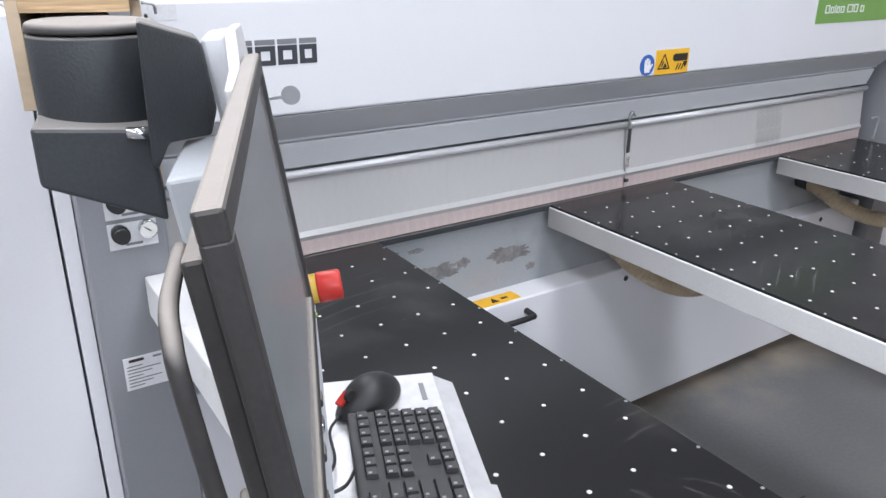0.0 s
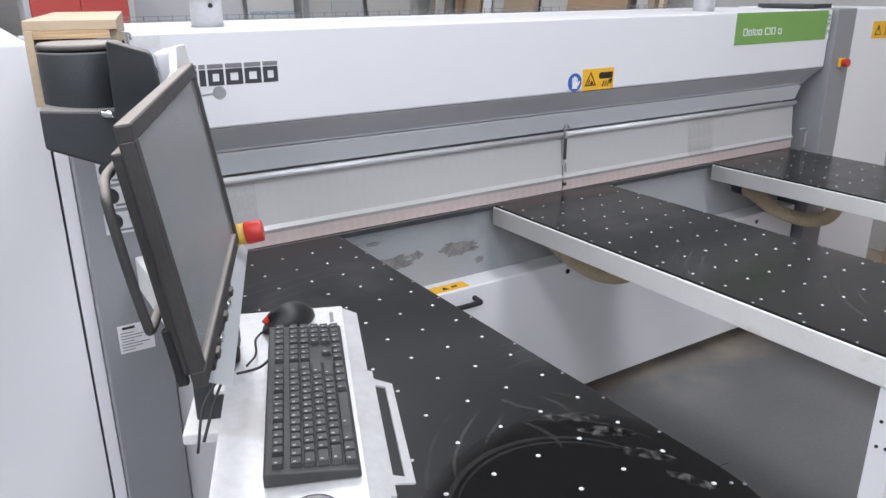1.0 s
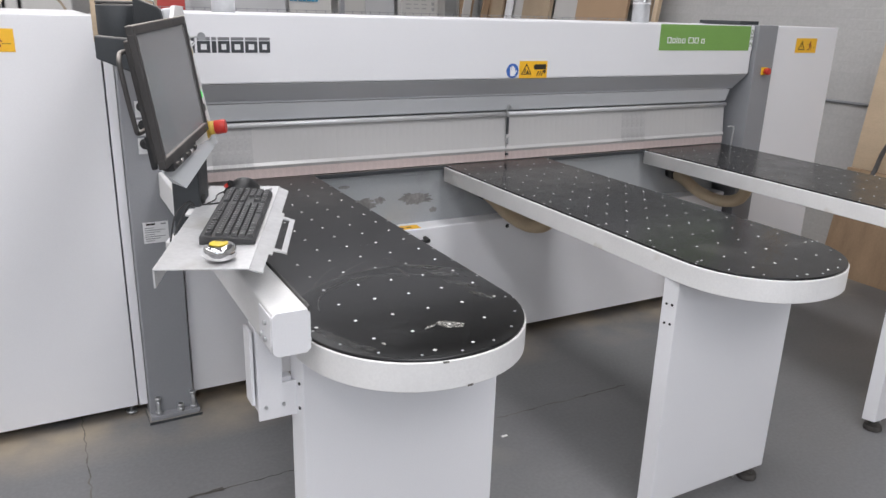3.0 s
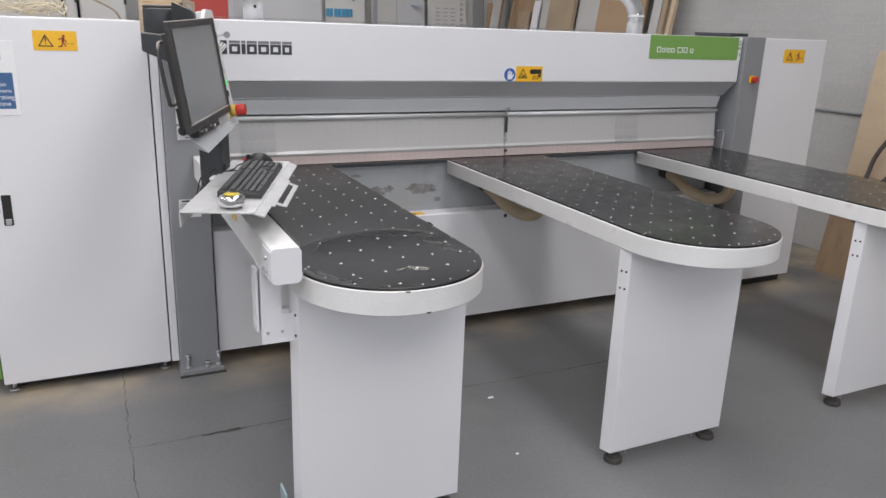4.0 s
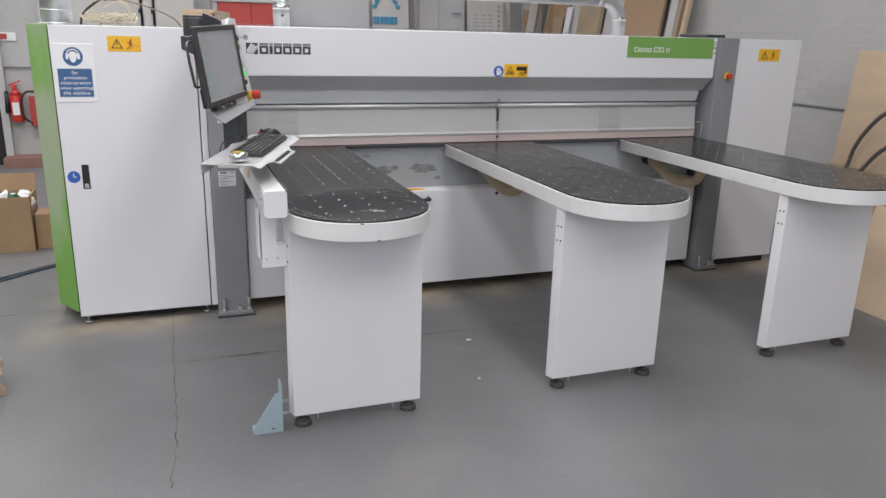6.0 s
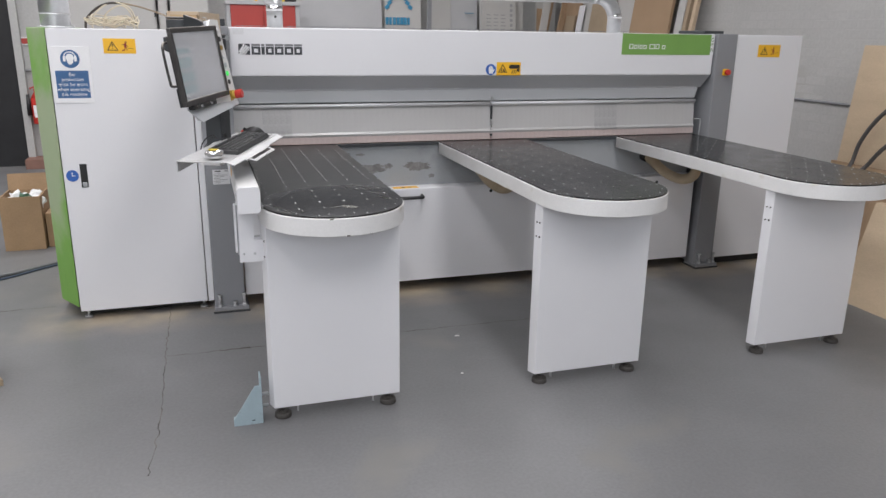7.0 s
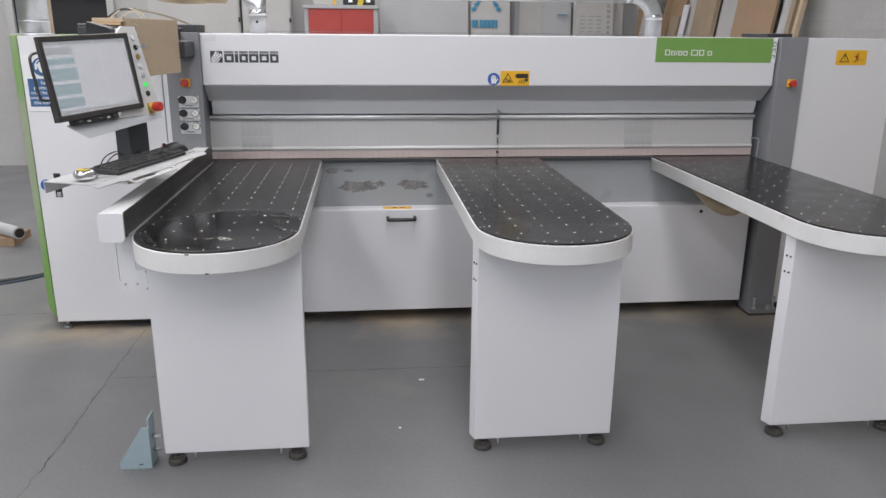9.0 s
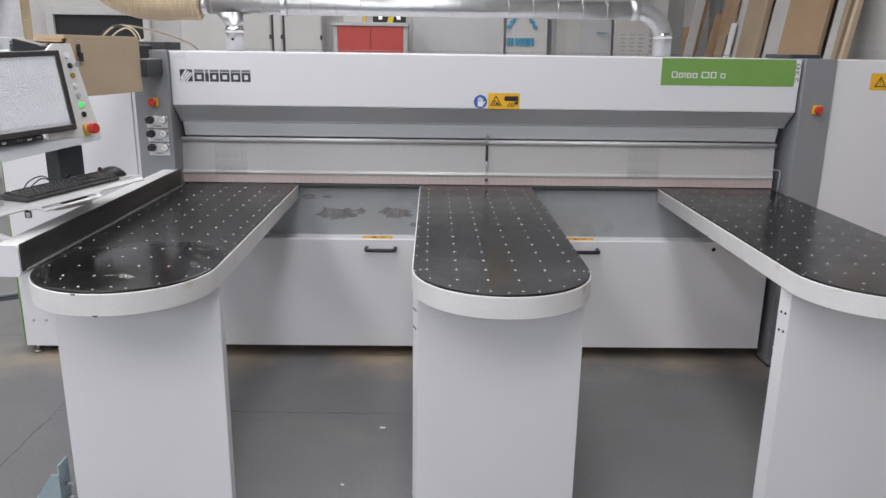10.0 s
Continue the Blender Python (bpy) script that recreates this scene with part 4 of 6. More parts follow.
rnd = random.Random(31)
streaks = [(0.0, 0.33, 0.205, 0.010, 20, 175), (0.0, 0.33, 0.190, 0.006, 30, 140), (0.02, 0.36, 0.23, 0.004, 10, 80), (-0.02, 0.30, 0.16, 0.003, -150, -60), (0.0, 0.62, 0.9, 0.006, -8, 6)]
for k in range(5):
    streaks.append((0.15 + rnd.uniform(-0.16, 0.0), 0.56 + rnd.uniform(-0.06, 0.10), 0.12 + rnd.uniform(-0.05, 0.05), rnd.uniform(0.005, 0.013), rnd.uniform(-30, 20), rnd.uniform(30, 60)))
for k in range(10):
    streaks.append((rnd.uniform(-0.15, 0.15), rnd.uniform(0.4, 1.5), rnd.uniform(0.15, 0.5), rnd.uniform(0.001, 0.003), 70 + rnd.uniform(-20, 20), 110 + rnd.uniform(-20, 30)))
for cx, cy, r, w, a0, a1 in streaks:
    if abs(cx + r * math.cos(radians(a0))) < 0.27 and abs(cx + r * math.cos(radians(a1))) < 0.27 and abs(cx + r * math.cos(radians((a0 + a1) / 2))) < 0.27:
        part("scratch", arc_band(cx, cy, r, w, a0, a1), RUBBED, t1, "pale curved scratch")

CHIP = mat("chipped edge", (0.12, 0.11, 0.10), 0.7)
for k, (a, z) in enumerate(((-70, 0.872), (-88, 0.8715), (-55, 0.935), (-100, 0.936), (-40, 0.873))):
    r = radians(a)
    part("chip", moved(box(-0.007, 0.007, -0.001, 0.001, -0.0025, 0.0025, 0.0008), Matrix.Translation((0.2865 * math.cos(r), 0.297 + 0.3005 * math.sin(r), z)) @ Matrix.Rotation(r + math.pi / 2, 4, "Z")), CHIP, t1, "small chip in the white rim")

# hoses under the tables
for hx in (1.93, 3.20):
    hp = smooth_points([(hx + 0.0, 1.835, 0.80), (hx + 0.02, 1.76, 0.775), (hx + 0.05, 1.65, 0.715), (hx + 0.08, 1.53, 0.69), (hx + 0.10, 1.43, 0.715), (hx + 0.105, 1.385, 0.78), (hx + 0.105, 1.375, 0.862)], 14)
    h = thing("air_hose", "beige ribbed air hose hanging under a table", "hose", (hx, 1.5, 0.7), group="air hoses under the tables")
    part("hose", tube(hp, 0.029, 16, 0.004, 0.011), HOSE, h)
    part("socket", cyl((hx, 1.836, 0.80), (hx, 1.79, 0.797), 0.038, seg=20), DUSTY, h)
    part("valve_box", box(hx - 0.09, hx - 0.02, 1.78, 1.834, 0.83, 0.858, 0.003), GREY, h)

# ---- floor gusset beside the first leg ----
gs = thing("floor_bracket", "blue grey triangular steel bracket bolted to the leg", "bracket", (0.41, 0.3, 0.0))
part("web", prism([(0.344, 0.0), (0.344, 0.028), (0.435, 0.172), (0.462, 0.172), (0.462, 0.0)], "y", 0.285, 0.292), GUSSET, gs)
part("flange", box(0.456, 0.463, 0.292, 0.36, 0.0, 0.205, 0.002), GUSSET, gs)
part("foot_flange", box(0.344, 0.456, 0.292, 0.36, 0.0, 0.006), GUSSET, gs)
part("slot", box(0.415, 0.430, 0.2842, 0.2855, 0.016, 0.020), DARK, gs)
for z in (0.06, 0.115):
    part("bolt", cyl((0.463, 0.325, z), (0.492, 0.325, z), 0.007, seg=10), STEEL, gs)

# ---- fence along the first table ----
fn = thing("fence", "white square fence beam with dark steel face", "fence", (0.45, 0.9, 0.7))
part("beam", box(0.411, 0.491, 0.181, 1.684, 0.9345, 1.032, 0.005), WHITE_WORN, fn)
cap_prof = [(0.409, 0.945), (0.419, 0.9335), (0.483, 0.9335), (0.493, 0.943), (0.493, 1.024), (0.483, 1.034), (0.419, 1.034), (0.409, 1.024)]
part("end_cap", prism(cap_prof, "y", 0.173, 0.182, 0.001), WHITE, fn, "white end cap with cut corners")
part("cap_side", box(0.408, 0.4115, 0.182, 0.270, 0.945, 1.024), WHITE, fn)
for by, bz in ((0.217, 1.0), (0.250, 0.962), (0.217, 0.962)):
    part("bolt", cyl((0.409, by, bz), (0.402, by, bz), 0.006, seg=8), STEEL, fn)
part("fence_face", box(0.4915, 0.4965, 0.184, 1.70, 0.9475, 1.036, 0.001), mat("dark steel plate", (0.10, 0.095, 0.09), 0.35, 0.7, var=0.25, scale=5, grain=0.1, gscale=50, stretch=(1, 0.3, 4)), fn, "dark worn steel fence face")
part("fence_foot", box(0.497, 0.5035, 0.20, 1.69, 0.9475, 0.953, 0.0008), ALU, fn)
part("hanger_plate", prism([(0.411, 0.70), (0.505, 0.70), (0.505, 0.79), (0.470, 0.79), (0.470, 0.9345), (0.411, 0.9345)], "y", 0.326, 0.334, 0.001), WHITE, fn, "white notched hanger plate")
part("hanger_plate", box(0.398, 0.406, 0.335, 0.385, 0.74, 0.93, 0.001), WHITE, fn)
part("hanger_web", box(0.411, 0.419, 0.334, 0.39, 0.72, 0.9345, 0.001), WHITE, fn)
part("spacer", box(0.472, 0.494, 0.336, 0.36, 0.70, 0.80), WHITE, fn)
for bx in (0.428, 0.47):
    part("bolt", cyl((bx, 0.327, 0.735), (bx, 0.321, 0.735), 0.0045, seg=8), STEEL, fn)
part("yellow_sticker", prism([(0.66, 0.99), (0.74, 0.985), (0.73, 1.022), (0.66, 1.022)], "x", 0.4095, 0.4112), YELLOW, fn)

# ---- control console: screen, housing, arm ----
CON = pose(0.2482, 0.3745, 1.3089, -8.0, -1.8, 67.3)
con = thing("control_console", "grey operator console with flat screen, buttons and arm", "control console", m=CON)
# housing plate behind the screen, wider on the right for the buttons
hp = [(0.33, -0.024), (0.45, -0.030), (0.572, -0.045), (0.566, -0.02), (0.524, 0.312), (0.445, 0.316), (0.40, 0.285), (0.33, 0.280)]
part("housing", prism(hp, "y", 0.007, 0.018, 0.002), WHITE_WORN, con, "pale grey sheet metal housing")
part("back_box", prism([(0.44, 0.02), (0.520, 0.0), (0.518, 0.310), (0.445, 0.312)], "y", 0.018, 0.042, 0.004), WHITE, con)
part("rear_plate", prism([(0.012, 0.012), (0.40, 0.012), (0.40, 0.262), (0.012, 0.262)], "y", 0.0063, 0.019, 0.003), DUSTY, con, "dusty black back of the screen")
lip = bmesh.new()
front = [(0.05, 0.014, -0.016), (0.570, 0.010, -0.030), (0.550, -0.004, -0.052), (0.12, -0.008, -0.072)]
back = [(0.08, 0.030, -0.010), (0.570, 0.062, -0.018), (0.550, 0.052, -0.042), (0.15, 0.030, -0.062)]
fv, bv = [lip.verts.new(p) for p in front], [lip.verts.new(p) for p in back]
lip.faces.new(fv), lip.faces.new(bv[::-1])
for k in range(4):
    lip.faces.new((fv[k], bv[k], bv[(k + 1) % 4], fv[(k + 1) % 4]))
bmesh.ops.recalc_face_normals(lip, faces=lip.faces[:])
part("lower_lip", lip, GREY_LIGHT, con, "grey folded lip under the screen")
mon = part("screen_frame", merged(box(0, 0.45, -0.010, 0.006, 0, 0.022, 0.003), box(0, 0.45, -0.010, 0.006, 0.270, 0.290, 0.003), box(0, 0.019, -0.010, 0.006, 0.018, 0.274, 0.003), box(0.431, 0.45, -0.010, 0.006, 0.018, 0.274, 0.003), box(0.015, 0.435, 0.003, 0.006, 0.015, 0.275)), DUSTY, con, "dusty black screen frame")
part("lower_bar", box(0.07, 0.30, -0.006, 0.02, -0.020, 0.0, 0.003), BLACK, mon)
for k, bx in enumerate((0.09, 0.13, 0.19, 0.23, 0.27)):
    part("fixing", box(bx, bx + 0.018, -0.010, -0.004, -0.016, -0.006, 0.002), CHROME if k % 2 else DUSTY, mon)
part("status_light", box(0.405, 0.414, -0.0135, -0.011, 0.008, 0.0105), LAMP_DIM, mon)
scr = part("screen", box(0.019, 0.431, -0.001, 0.004, 0.022, 0.270), SCREEN_WHITE, mon, "lit screen with pale window")
part("window_list", merged(box(0.019, 0.150, -0.0025, -0.0008, 0.192, 0.214), box(0.019, 0.150, -0.0025, -0.0008, 0.138, 0.180), box(0.019, 0.150, -0.0025, -0.0008, 0.088, 0.126), box(0.019, 0.150, -0.0025, -0.0008, 0.045, 0.078)), SCREEN_TEAL, scr, "teal list rows")
part("window_bar", merged(box(0.019, 0.431, -0.0025, -0.0008, 0.258, 0.270), box(0.019, 0.431, -0.0025, -0.0008, 0.022, 0.034), box(0.019, 0.150, -0.0025, -0.0008, 0.225, 0.250)), SCREEN_GREY, scr)
# thin dark blades, added to imitate how the panel dims when seen from the side
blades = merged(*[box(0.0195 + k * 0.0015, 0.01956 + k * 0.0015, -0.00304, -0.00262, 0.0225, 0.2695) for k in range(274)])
tagged(part("dimming_blades", blades, BLADE_GREY, mon, "added dark blades that dim the screen aslant"), kind="stuff")
part("glass", box(0.019, 0.431, -0.0065, -0.0045, 0.022, 0.270), SCREEN_GLASS, mon, "dusty screen glass")
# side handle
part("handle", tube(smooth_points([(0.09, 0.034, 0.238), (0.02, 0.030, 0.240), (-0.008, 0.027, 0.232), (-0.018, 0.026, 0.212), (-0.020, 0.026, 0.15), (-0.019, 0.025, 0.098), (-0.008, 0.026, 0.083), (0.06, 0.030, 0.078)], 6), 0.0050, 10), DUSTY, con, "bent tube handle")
part("mount_box", box(0.28, 0.41, 0.019, 0.075, 0.140, 0.225, 0.004), GREY_LIGHT, con, "pale grey mounting box behind the screen")
part("stay_bracket", box(0.012, 0.022, 0.012, 0.024, 0.0, 0.070, 0.002), BLACK, con)
# buttons down the strip
STOP_YELLOW = mat("dull yellow plastic", (0.58, 0.38, 0.06), 0.45, var=0.06, scale=20)
BTN_X = 0.502


def ring_button(z, lens, label, x=BTN_X, r=0.0135):
    b = part("button", merged(cyl((x, 0.016, z), (x, 0.008, z), r * 1.15, seg=20)), CHROME, con, label)
    part("lens", cyl((x, 0.009, z), (x, 0.002, z), r * 0.82, r * 0.74, 18, 0.001), lens, b)


ring_button(0.270, SIGN_WHITE, "chrome ringed white push button", 0.494)
ring_button(0.233, BLACK, "black key switch", 0.497)
key = part("key", merged(box(0.496, 0.502, -0.020, 0.006, 0.2315, 0.2345), moved(cyl((0, 0, -0.0012), (0, 0, 0.0012), 0.0105, seg=20), Matrix.Translation((0.499, -0.030, 0.233)) @ Matrix.Rotation(radians(90), 4, "Y"))), STEEL, con, "flat steel key in the switch")
ring_button(0.197, mat("amber lens", (0.35, 0.22, 0.05), 0.4), "amber push button", 0.499)
ring_button(0.160, SIGN_WHITE, "chrome ringed white push button", 0.501)
ring_button(0.123, GREY_LIGHT, "grey push button", 0.504)
ring_button(0.087, LAMP_GREEN, "lit green push button", 0.506)
ring_button(0.051, BLACK, "black selector switch", 0.508)
part("label_strip", box(0.474, 0.512, 0.0125, 0.0145, 0.291, 0.297), GREY, con)
part("stop_plate", prism([(0.488, -0.030), (0.520, -0.030), (0.522, 0.014), (0.488, 0.014)], "y", 0.004, 0.0145, 0.002), STOP_YELLOW, con, "dull yellow stop button plate")
part("stop_button", merged(cyl((0.505, 0.005, -0.005), (0.505, -0.008, -0.005), 0.016), cyl((0.505, -0.014, -0.005), (0.505, -0.044, -0.005), 0.0195, 0.0185, 24, 0.003)), RED, con, "red mushroom stop button")
part("stop_collar", cyl((0.505, 0.004, -0.005), (0.505, -0.014, -0.005), 0.0185), STOP_YELLOW, con)

# arm from the column to the console
arm = thing("console_arm", "charcoal swivel arm carrying the console", "swivel arm", (0.36, 1.4, 1.5))
ax = Matrix.Translation((0.245, 0.885, 0)) @ Matrix.Rotation(radians(-7.5), 4, "Z")
part("boom", moved(box(-0.038, 0.038, 0.03, 0.90, 1.560, 1.634, 0.006), ax), CHARCOAL, arm)
part("column_block", box(0.355, 0.452, 1.47, 1.688, 1.492, 1.572, 0.008), CHARCOAL, arm, "charcoal block on the column")
part("pivot_drum", cyl((0.248, 0.848, 1.553), (0.248, 0.848, 1.632), 0.057, seg=40, bev=0.003), CHARCOAL, arm, "round charcoal pivot drum")
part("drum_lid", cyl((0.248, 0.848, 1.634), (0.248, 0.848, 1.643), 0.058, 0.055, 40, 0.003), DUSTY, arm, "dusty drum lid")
bk = Matrix.Translation((0.176, 0.78, 0)) @ Matrix.Rotation(radians(-12), 4, "Z")
part("lower_block", moved(prism([(0.0, 1.561), (0.097, 1.554), (0.103, 1.464), (0.0, 1.507)], "y", 0.0, 0.115, 0.004), bk), CHARCOAL, arm, "wedge shaped charcoal block")
hm = Matrix(((math.cos(radians(40)), 0.22, 0, 0.262), (math.sin(radians(40)), 0.975, 0, 0.72), (0, 0, 1, 0), (0, 0, 0, 1)))
part("tilt_head", moved(prism([(0.0, 1.651), (0.080, 1.630), (0.089, 1.623), (0.104, 1.561), (0.090, 1.537), (0.024, 1.544), (0.004, 1.524), (-0.003, 1.532)], "y", 0.0, 0.050, 0.004), hm), CHARCOAL, arm, "charcoal tilting head behind the screen")
part("pin", cyl((0.250, 0.757, 1.552), (0.271, 0.751, 1.552), 0.006, seg=14), CHROME, arm)

# plywood cover laid over the arm
wc = thing("plywood_cover", "plywood cover hung over the console arm", "plywood cover", (0.32, 1.2, 1.42))
wm = Matrix.Translation((0.2584, 0.995, 0)) @ Matrix.Rotation(radians(-11.8), 4, "Z")
part("top_board", moved(box(-0.068, 0.068, 0, 0.50, 1.653, 1.668, 0.001), wm), PLY, wc)
part("near_edge", moved(box(-0.055, 0.056, -0.0012, 0.012, 1.640, 1.653), wm), PLY_EDGE, wc)
part("side_board", moved(box(-0.068, -0.055, 0, 0.50, 1.535, 1.653, 0.001), wm), PLY, wc)
part("side_board", moved(box(0.056, 0.068, 0.02, 0.50, 1.426, 1.653, 0.001), wm), PLY, wc, "large bare plywood side")
kh = thing("hanging_keys", "dark keys hanging on a hook on the plywood", "keys", (0.36, 1.1, 1.56))
km = wm @ Matrix.Translation((0.069, 0.075, 0))
part("hook", moved(tube(smooth_points([(0.0, 0, 1.645), (0.014, 0, 1.643), (0.016, 0.004, 1.632)], 4), 0.002, 6), km), STEEL, kh)
part("key", moved(box(0.002, 0.006, -0.012, 0.010, 1.585, 1.632, 0.002), km), BLACK, kh)
part("key_tag", moved(box(0.004, 0.009, -0.006, 0.018, 1.565, 1.60, 0.004), km), BLACK, kh)

# post and tray
pst = thing("tray_post", "charcoal post between fence beam and console", "post", m=pose(0.2395, 0.340, 0, 0, 0, 66.5))
part("tube", box(0.40, 0.512, 0.020, 0.088, 1.05, 1.262, 0.004), CHARCOAL, pst)
part("foot", box(0.36, 0.53, 0.018, 0.105, 1.032, 1.052, 0.003), WHITE_WORN, pst)
part("grommet", cyl((0.43, 0.0205, 1.150), (0.43, 0.014, 1.150), 0.014, 0.012, 18), RUBBER, pst)

TR = pose(0.214, 0.301, 1.12, 0, -1.9, 68.0)
tray = thing("keyboard_tray", "bent sheet steel keyboard tray with slotted handle", "keyboard tray", m=TR)


def build_tray():
    """Plan: back edge at y = 0, front fold and handle towards -y."""
    th = 0.004
    bms = [box(0.0, 0.66, -0.183, 0.012, -th, 0.0, 0.0008)]

    # front flange, sloping down, with a deeper middle and a hand slot in it
    xs = [(0.0, 0.0), (0.118, 0.118), (0.134, 0.150), (0.160, 0.160), (0.385, 0.385), (0.412, 0.398), (0.428, 0.428), (0.655, 0.630)]
    drop = [0.0, 0.028, 0.036, 0.053, 0.066]
    fl = bmesh.new()

    def at(x, s):
        return (x, -0.183 - s * 0.955, -0.002 - s * 0.29)
    grid = [[fl.verts.new(at(x0 + (x1 - x0) * min(1.0, s / 0.066), s)) for s in drop] for x0, x1 in xs]
    for i in range(len(xs) - 1):
        for j in range(4):
            if j and not 1 <= i <= 5:
                continue
            if j and i in (1, 5) and j > 1:
                continue
            if j == 2 and i == 3:
                continue
            fl.faces.new((grid[i][j], grid[i + 1][j], grid[i + 1][j + 1], grid[i][j + 1]))
    loose = [v for v in fl.verts if not v.link_faces]
    bmesh.ops.delete(fl, geom=loose, context="VERTS")
    bmesh.ops.recalc_face_normals(fl, faces=fl.faces[:])
    bmesh.ops.solidify(fl, geom=fl.faces[:], thickness=0.003)
    bms.append(fl)
    # turned down back edge
    bms.append(prism([(0.0, -0.002), (0.66, -0.002), (0.66, -0.030), (0.0, -0.042)], "y", 0.008, 0.012))
    return merged(*bms)


part("shelf", build_tray(), mat("brushed pale steel", (0.58, 0.58, 0.585), 0.36, 0.35, var=0.08, scale=7, grain=0.06, gscale=70, bump=0.04, second=(0.46, 0.45, 0.43), amount=0.08, sscale=5), tray)
part("stay", box(0.40, 0.50, -0.10, 0.03, -0.012, -0.0045, 0.002), WHITE_WORN, tray)
part("print", box(0.595, 0.635, -0.165, -0.158, 0.0, 0.0006), INK, tray)

# keyboard
KB = pose(0.319, 0.416, 1.1258, 0, -1.9, 68.3) @ pose(0, -0.122, 0)
kbd = thing("keyboard", "dusty black computer keyboard on the steel tray", "keyboard", m=KB)
part("case", merged(prism([(0.0, 0.0), (0.122, 0.0), (0.122, 0.019), (0.118, 0.020), (0.004, 0.013), (0.0, 0.009)], "x", 0, 0.408, 0.0015)), KEYCAP, kbd)


def keycap(w):
    bm = bmesh.new()
    bmesh.ops.create_cube(bm, size=1)
    for v in bm.verts:
        top = v.co.z > 0
        f = 0.82 if top else 1.0
        v.co = Vector((v.co.x * w * f, v.co.y * 0.0150 * f, 0.006 if top else 0.0))
    return bm


U = 0.0174
LEGEND = mat("pale key print", (0.30, 0.30, 0.31), 0.5)
caps = {}


def key_at(x, row, wu=1.0):
    w = wu * U - 0.0018
    k = round(w, 4)
    if k not in caps:
        caps[k] = shared("keycap", merged(keycap(w), box(-w * 0.30, -w * 0.30 + 0.0032, 0.0, 0.0040, 0.0058, 0.0062)), KEYCAP)
        caps[k].materials.append(LEGEND)
        for q in caps[k].polygons:
            q.material_index = 1 if q.center.z > 0.00601 else 0
    y = 0.012 + row * 0.0172 + (0.006 if row == 5 else 0)
    piece("keycap", caps[k], kbd, Matrix.Translation((x + wu * U / 2, y, 0.0135 + (y / 0.122) * 0.007)))


rows = [[1.25, 1.25, 1.25, 6.25, 1.25, 1.25, 1.25, 1.25], [2.25] + [1] * 10 + [2.75], [1.75] + [1] * 11 + [2.25], [1.5] + [1] * 12 + [1.5], [1] * 13 + [2]]
for r, widths in enumerate(rows):
    x = 0.010
    for wu in widths:
        key_at(x, r, wu)
        x += wu * U
for r in range(5):
    if r in (3, 4):
        for k in range(3):
            key_at(0.278 + k * U, r)
    for k in range(4):
        key_at(0.334 + k * U, r)
for k in range(3):
    key_at(0.278 + k * U, 0)
key_at(0.278 + U, 1)
for k in range(13):
    key_at(0.010 + k * U + (0.008 if k else 0) + (0.006 if k > 4 else 0) + (0.006 if k > 8 else 0), 5)
for k in range(7):
    key_at(0.278 + (k if k < 3 else k + 0.2) * U, 5)

# mouse


def build_mouse():
    bm = bmesh.new()
    bmesh.ops.create_uvsphere(bm, u_segments=24, v_segments=14, radius=1)
    for v in bm.verts:
        x, y, z = v.co
        wv = 0.030 + 0.004 * math.cos(x * 2.5)
        v.co = Vector((x * 0.058, y * wv * (1 - 0.12 * x), max(z, -0.05) * (0.036 - 0.012 * x * x - 0.006 * x)))
    for f in bm.faces:
        f.smooth = True
    return bm


ms = thing("computer_mouse", "black computer mouse with red thumb button", "mouse", m=pose(0.517, 0.826, 1.1430, 0, 0, 200))
part("shell", build_mouse(), BLACK, ms)
part("thumb_button", moved(box(-0.012, 0.010, -0.006, 0.006, -0.003, 0.003, 0.002), Matrix.Translation((0.040, -0.008, 0.020)) @ Matrix.Rotation(radians(30), 4, "Y")), RED, ms, "small red button")
part("wheel", cyl((0.035, -0.003, 0.026), (0.035, 0.003, 0.026), 0.008, seg=14), RUBBER, ms)
part("cord", tube(smooth_points([(0.056, 0.0, 0.006), (0.085, 0.012, 0.003), (0.12, 0.055, 0.003), (0.155, 0.075, 0.003)], 6), 0.002, 6), CABLE, ms)

# tape measure
tm = thing("tape_measure", "chrome tape measure with yellow label on the tray", "tape measure", m=pose(0.341, 0.307, 1.1225, 0, 0, 60))


def puck(r, h):
    bm = bmesh.new()
    bmesh.ops.create_uvsphere(bm, u_segments=32, v_segments=16, radius=1)
    for v in bm.verts:
        z = math.copysign(abs(v.co.z) ** 0.6, v.co.z)
        d = math.hypot(v.co.x, v.co.y)
        k = min(1.0, d) ** 0.75 / d if d > 1e-5 else 0
        v.co = Vector((v.co.x * k * r, v.co.y * k * r * 0.94, h / 2 + z * h / 2))
    for f in bm.faces:
        f.smooth = True
    return bm


part("case", puck(0.037, 0.038), CHROME, tm)
part("label", moved(puck(0.021, 0.003), Matrix.Translation((-0.004, 0.0, 0.0362))), CLEAR_TAPE, tm, "yellow and black label")
part("label_bar", box(0.004, 0.012, -0.010, 0.010, 0.0385, 0.0397, 0.0005), SIGN_BLACK, tm)
part("hook", box(0.034, 0.048, -0.010, 0.010, 0.002, 0.018, 0.002), STEEL, tm)

